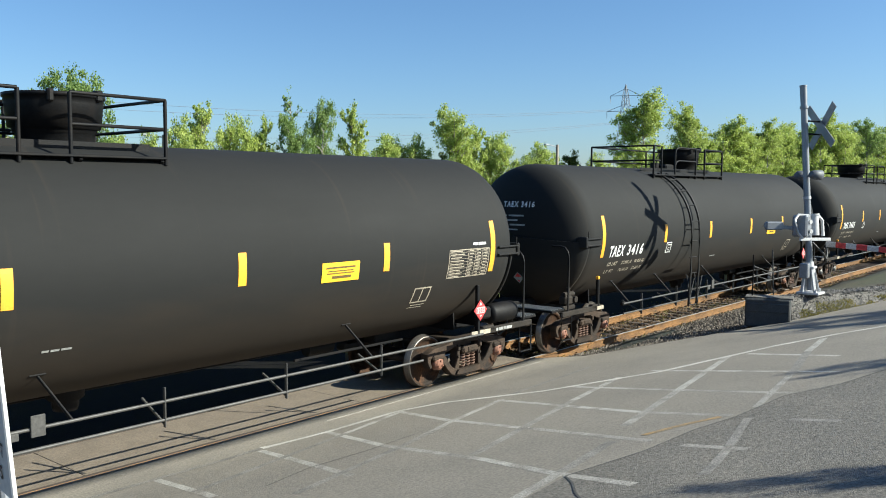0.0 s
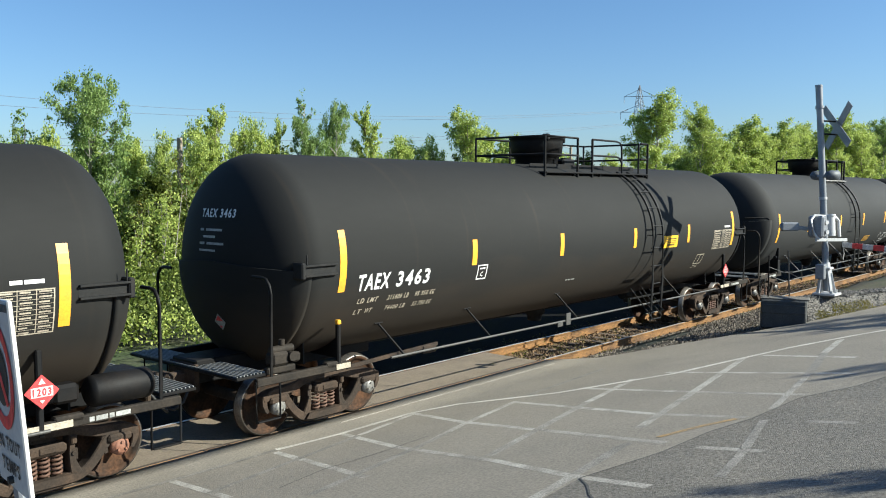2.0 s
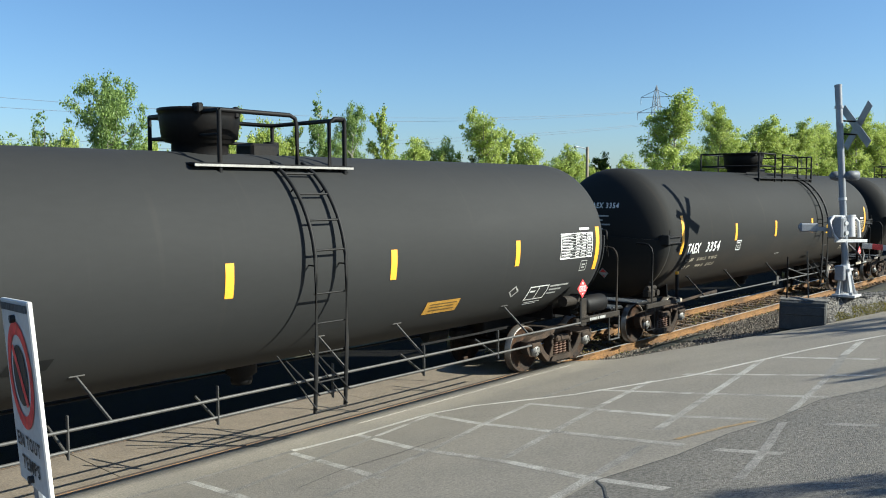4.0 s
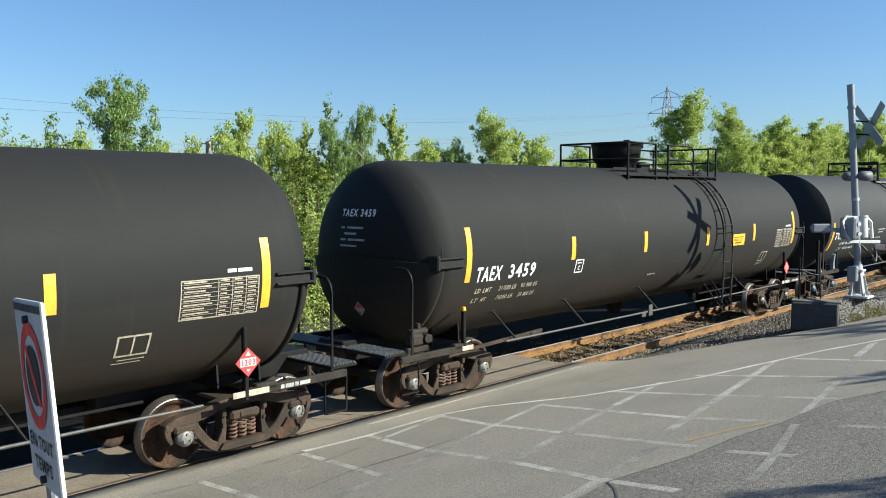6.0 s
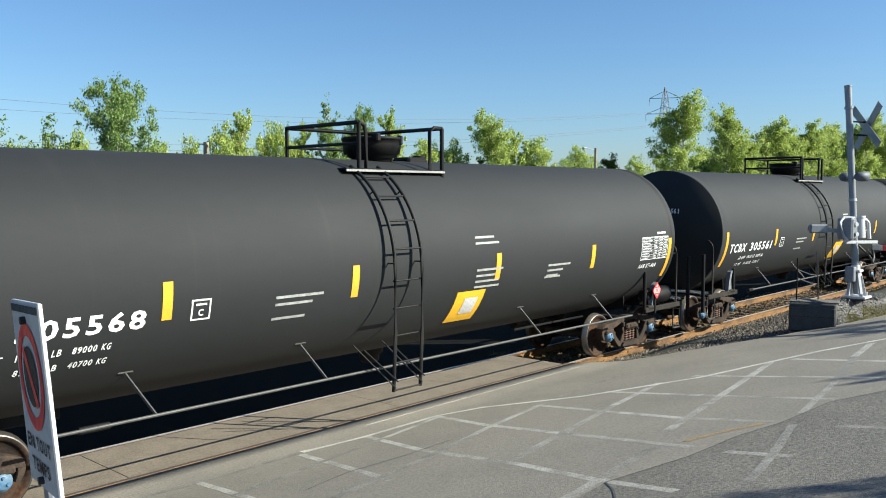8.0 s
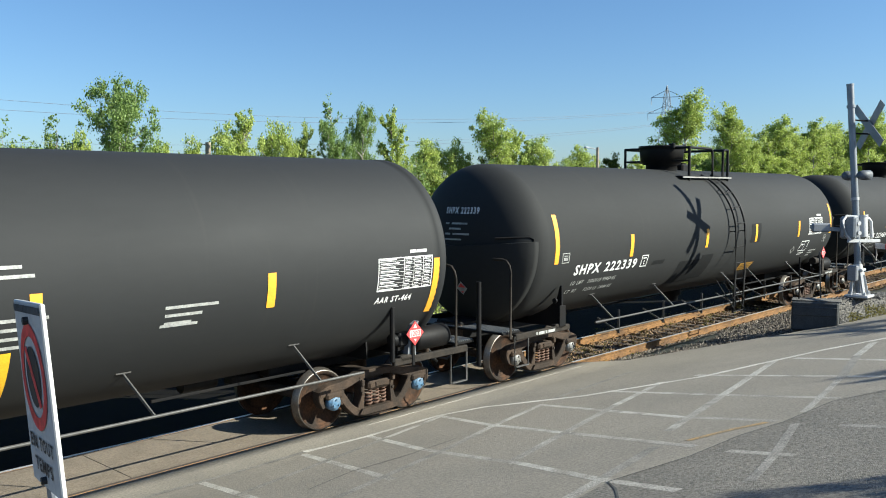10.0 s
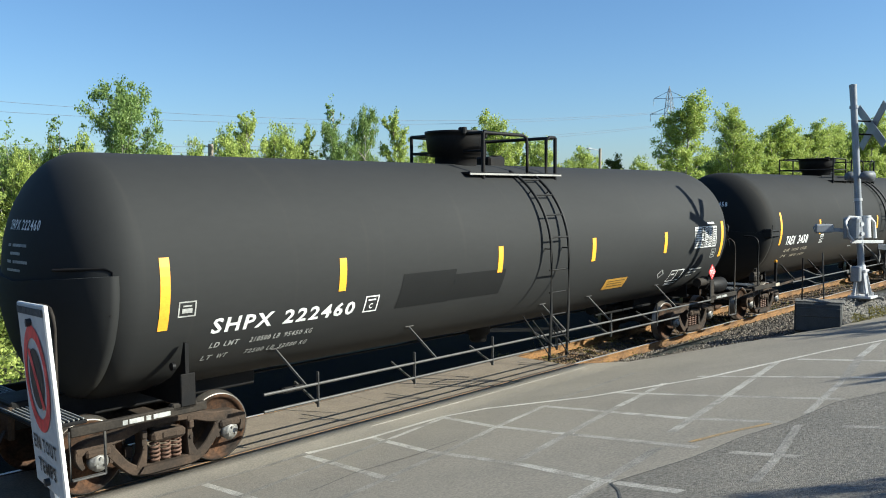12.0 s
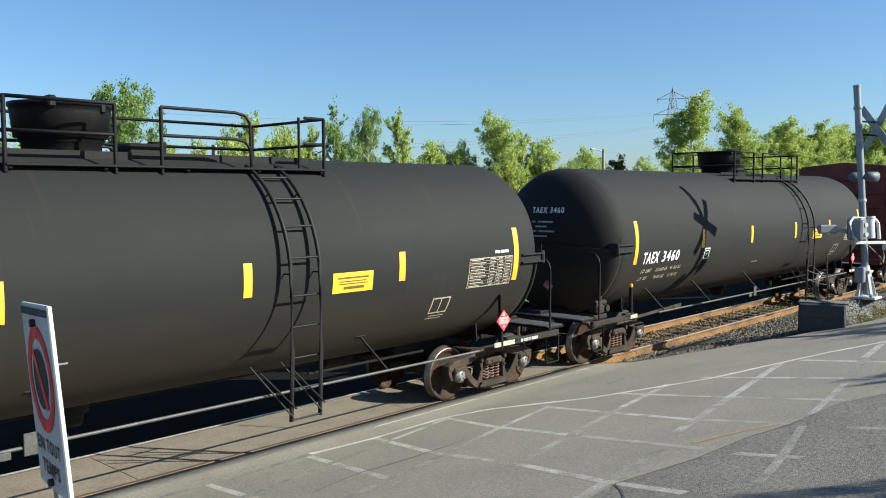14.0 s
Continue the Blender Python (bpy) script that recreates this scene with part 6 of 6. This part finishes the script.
fill = random.Random(31)
for i in range(74):
    x = 12 + 165 * (i / 74) ** 1.5 + fill.uniform(-1, 1)
    y = fill.uniform(27, 33)
    far = 0.739 * x + 0.674 * (y + 10.7)
    sink = 68 + fill.uniform(-16, 20) + (34 if 37 < x < 44 or 56 < x < 82 else 0) - min(28, max(0, 0.5 * (x - 82)))
    top = 3.56 + (141 - sink) / 1500 * far
    plant(fill.choice(("poplar", "round", "round", "cottonwood", "round")), x, y, top, 0.021 * far * fill.uniform(0.8, 1.3), fill.uniform(0, 360))

# trees behind the camera, whose shadows reach the road
for kind, x, y, top, radius, turn in (("cottonwood", 26.6, -20.6, 11.0, 1.5, 40), ("round", 29.7, -21.0, 10.5, 1.8, 100), ("poplar", 19.2, -20.4, 10.2, 0.7, 70), ("dark", 10.9, -16.8, 7.2, 0.7, 10)):
    h, r = PROTO_SIZE[kind]
    copy_thing(PROTO[kind], pose(x, y, 1.9, 0, 0, turn) @ Matrix.Diagonal((radius / r, radius / r, (top - 1.9) / h, 1)) @ unscale(kind))


def thicket(name, stems, band, height, mat, label, seed, leaf=0.075, per=26, rows=16, wood=None):
    """Saplings side by side: each a stem with leaf clumps that thin out upwards, dark gaps between them."""
    rng = np.random.default_rng(seed)
    pts, spr, poles = [], [], Shape()
    for i in range(stems):
        x = band[0] + (band[1] - band[0]) * rng.random() ** 1.3
        y = rng.uniform(band[2], band[3])
        h = (height + 0.055 * max(0, x - 84)) * (0.72 + 0.5 * noise.noise((x * 0.3, y * 0.2, seed))) * rng.uniform(0.7, 1.15)
        lean = rng.normal(0, 0.1, 2)
        wide = rng.uniform(0.3, 0.6) * (0.5 + h / 9)
        if wood:
            poles.rod((x, y, -0.5), (x + lean[0] * h, y + lean[1] * h, h * 0.9 - 0.4), 0.03, 4, 0.012, cap=False)
        for k in range(rows):
            t = 0.08 + 0.92 * (k + rng.random()) / rows
            r = wide * (1.15 - 0.8 * t) * rng.uniform(0.4, 1.5)
            a = rng.uniform(0, 6.283)
            pts.append((x + lean[0] * h * t + r * math.cos(a), y + lean[1] * h * t + r * math.sin(a), -0.4 + h * t))
            spr.append(rng.uniform(0.1, 0.24) * (1.1 - 0.5 * t))
    bush = new(name, leaf_mesh(name, leaves(pts, leaf, rng, per, spr), mat))
    tagged(bush, label, "bushes", kind="stuff")
    if wood:
        part("stems", poles, wood, bush, "thin grey sapling stems")


thicket("thicket", 240, (2, 60, 18, 24), 4.6, LEAF_B, "tangled bright green bushes along the far side of the track", 21, 0.07, 24, 14, PALE_BARK)
thicket("thicket", 190, (2, 60, 20, 26), 5.4, LEAF_O, "olive and brown-green bushes coming into leaf", 26, 0.06, 26, 14, BARK)
thicket("thicket", 420, (2, 62, 24, 31), 6.3, LEAF_C, "darker bushes and saplings behind the bright ones", 22, 0.085, 26, 14)
thicket("thicket", 220, (8, 62, 24, 29), 6.4, LEAF_A, "young poplars in a dense row", 25, 0.07, 24, 16, PALE_BARK)
thicket("thicket", 420, (60, 180, 24, 31), 6.0, LEAF_B, "green woodland edge further along the track", 23, 0.12, 26, 14)
# next one is out of view, added to keep low sky light off the tank heads
thicket("thicket", 260, (-80, 4, 20, 30), 8.5, LEAF_C, "unseen woodland edge added along the track to block low sky light", 27, 0.22, 22, 14)
thicket("undergrowth", 2200, (-4, 60, 7, 20), 1.5, LEAF_B, "low green weeds beside the track", 24, 0.055, 16, 4)
thicket("undergrowth", 1600, (-4, 60, 9, 22), 2.2, LEAF_C, "dark low scrub beside the track", 28, 0.07, 16, 5)


def track_weeds():
    """Small olive weeds between the stones of the ballast."""
    rng = np.random.default_rng(41)
    at = []
    while len(at) < 300:
        x, y, z = on_ballast(rng)
        if noise.noise((x * 0.6, y * 1.5, 11)) > -0.15:
            at.append((x, y, z + 0.04))
    tagged(new("track_weeds", leaf_mesh("track_weeds", leaves(at, 0.02, rng, 14, [0.06] * len(at)), LEAF_O)), "small olive weeds among the ballast stones", "weeds", kind="stuff")


track_weeds()


def grass_tufts():
    rng = np.random.default_rng(9)
    n = 9000
    y = rng.uniform(-9.5, -4.3, n)
    x = np.array([edge(b) for b in y]) + rng.random(n) ** 1.3 * 1.1
    v = []
    for a, b in zip(x, y):
        h = rng.uniform(0.05, 0.16)
        z = rise(b) - 0.08
        t = rng.uniform(0, 6.28)
        d = np.array((math.cos(t), math.sin(t), 0)) * 0.012
        tip = np.array((a + rng.normal(0, 0.04), b + rng.normal(0, 0.04), z + h))
        p = np.array((a, b, z))
        v += [p - d, p + d, tip + d * 0.2, tip - d * 0.2]
    tagged(new("grass_verge", leaf_mesh("grass_verge", np.array(v), GRASS)), "short green and yellow grass at the road's edge", "grass", kind="stuff")


grass_tufts()


# ---- power line, poles ----
def build_pylon(x, y, top, label):
    py = tagged(new("pylon"), label, "pylon")
    py.location = (x, y, -0.5)
    h, w0, w1 = top + 0.5, 3.4, 0.7
    s = Shape()
    corners = [(-1, -1), (1, -1), (1, 1), (-1, 1)]
    lv = [0, 0.2, 0.38, 0.53, 0.66, 0.76, 0.84, 0.9]
    wd = [w0 + (w1 - w0) * k / 0.9 for k in lv]
    for i in range(len(lv) - 1):
        for j in range(4):
            a, b = corners[j], corners[(j + 1) % 4]
            p = lambda c, k: (c[0] * wd[k], c[1] * wd[k], lv[k] * h)
            s.beam(p(a, i), p(a, i + 1), 0.15, 0.15)
            s.beam(p(a, i), p(b, i + 1), 0.07, 0.07)
            s.beam(p(b, i), p(a, i + 1), 0.07, 0.07)
            s.beam(p(a, i + 1), p(b, i + 1), 0.07, 0.07)
    for c in corners:
        s.beam((c[0] * w1, c[1] * w1, 0.9 * h), (0, 0, h), 0.2, 0.2)
    part("lattice_mast", s, LATTICE, py)
    for z, reach in ((0.93, 4.6), (0.80, 5.6)):
        arm = Shape()
        for k in (-1, 1):
            e = (0.45 * k * reach, -0.9 * k * reach, z * h - 1.0)
            arm.beam((0, 0, z * h - 1.0), e, 0.16, 0.16).beam((0, 0, z * h + 1.2), e, 0.13, 0.13)
            arm.beam(e, (e[0], e[1], e[2] - 2.2), 0.12, 0.12)
        part("cross_arm", arm, LATTICE, py)


build_pylon(239.7, 116.4, 36.0, "grey lattice power pylon rising far behind the trees")
build_pylon(42.5, 180.5, 31.0, "grey lattice power pylon at the end of the span")


def wire(a, b, sag, r=0.03):
    pts = []
    for k in np.linspace(0, 1, 24):
        p = Vector(a).lerp(Vector(b), k)
        p.z -= 4 * sag * k * (1 - k)
        pts.append(p)
    tagged(new("power_line", Shape().pipe(pts, r, 5).mesh("power_line", WIRE)), "thin overhead power line across the sky", "power line", "power lines")


for a, b, sag in (((236.6, 119.0, 28.1), (45.3, 179.7, 24.0), 4.0), ((238.4, 120.0, 27.9), (45.1, 179.6, 21.6), 3.7),
                  ((235.8, 119.5, 24.0), (44.8, 179.3, 14.6), 3.4), ((235.9, 119.3, 23.6), (44.7, 179.2, 12.9), 3.4)):
    wire(a, b, sag, 0.045)


def build_pole(x, y, top, r, lamp=True):
    p = tagged(new("utility_pole"), "weathered wooden utility pole standing among the trees", "utility pole", "utility poles")
    p.location = (x, y, -0.6)
    part("shaft", Shape().rod((0, 0, 0), (0, 0, top + 0.6), r * 1.2, 10, r), POLE, p)
    if lamp:
        part("bracket", Shape().beam((0, 0, top + 0.45), (-0.8, 0.3, top + 0.6), 0.06, 0.06).box((-0.9, 0.33, top + 0.58), (0.45, 0.2, 0.12), chamfer=0.04), LATTICE, p)


build_pole(24.9, 29.2, 6.3, 0.14)
build_pole(51.8, 22.1, 6.7, 0.1)
build_pole(15.2, 27.0, 3.9, 0.09, False)


# ---- movement ----
def motions():
    steps = sorted(set([0.0, 1 / 30, 2 / 30] + [k / 10 for k in range(1, 140)] + [14 - 2 / 30, 14 - 1 / 30, 14.0]))
    frames = [k / 30 for k in range(421)]
    for car, x, number, weights, kind in TRAIN:
        walk(car, [(t, pose(x - SPEED * t, 0, 0)) for t in steps])
        for ob in car.children:
            if ob.name.startswith("wheelset"):
                at = ob.location.copy()
                first = Matrix.Translation(at)
                walk(ob, [(t, first @ Matrix.Rotation(-SPEED * t / WHEEL_R, 4, 'Y')) for t in frames])


motions()
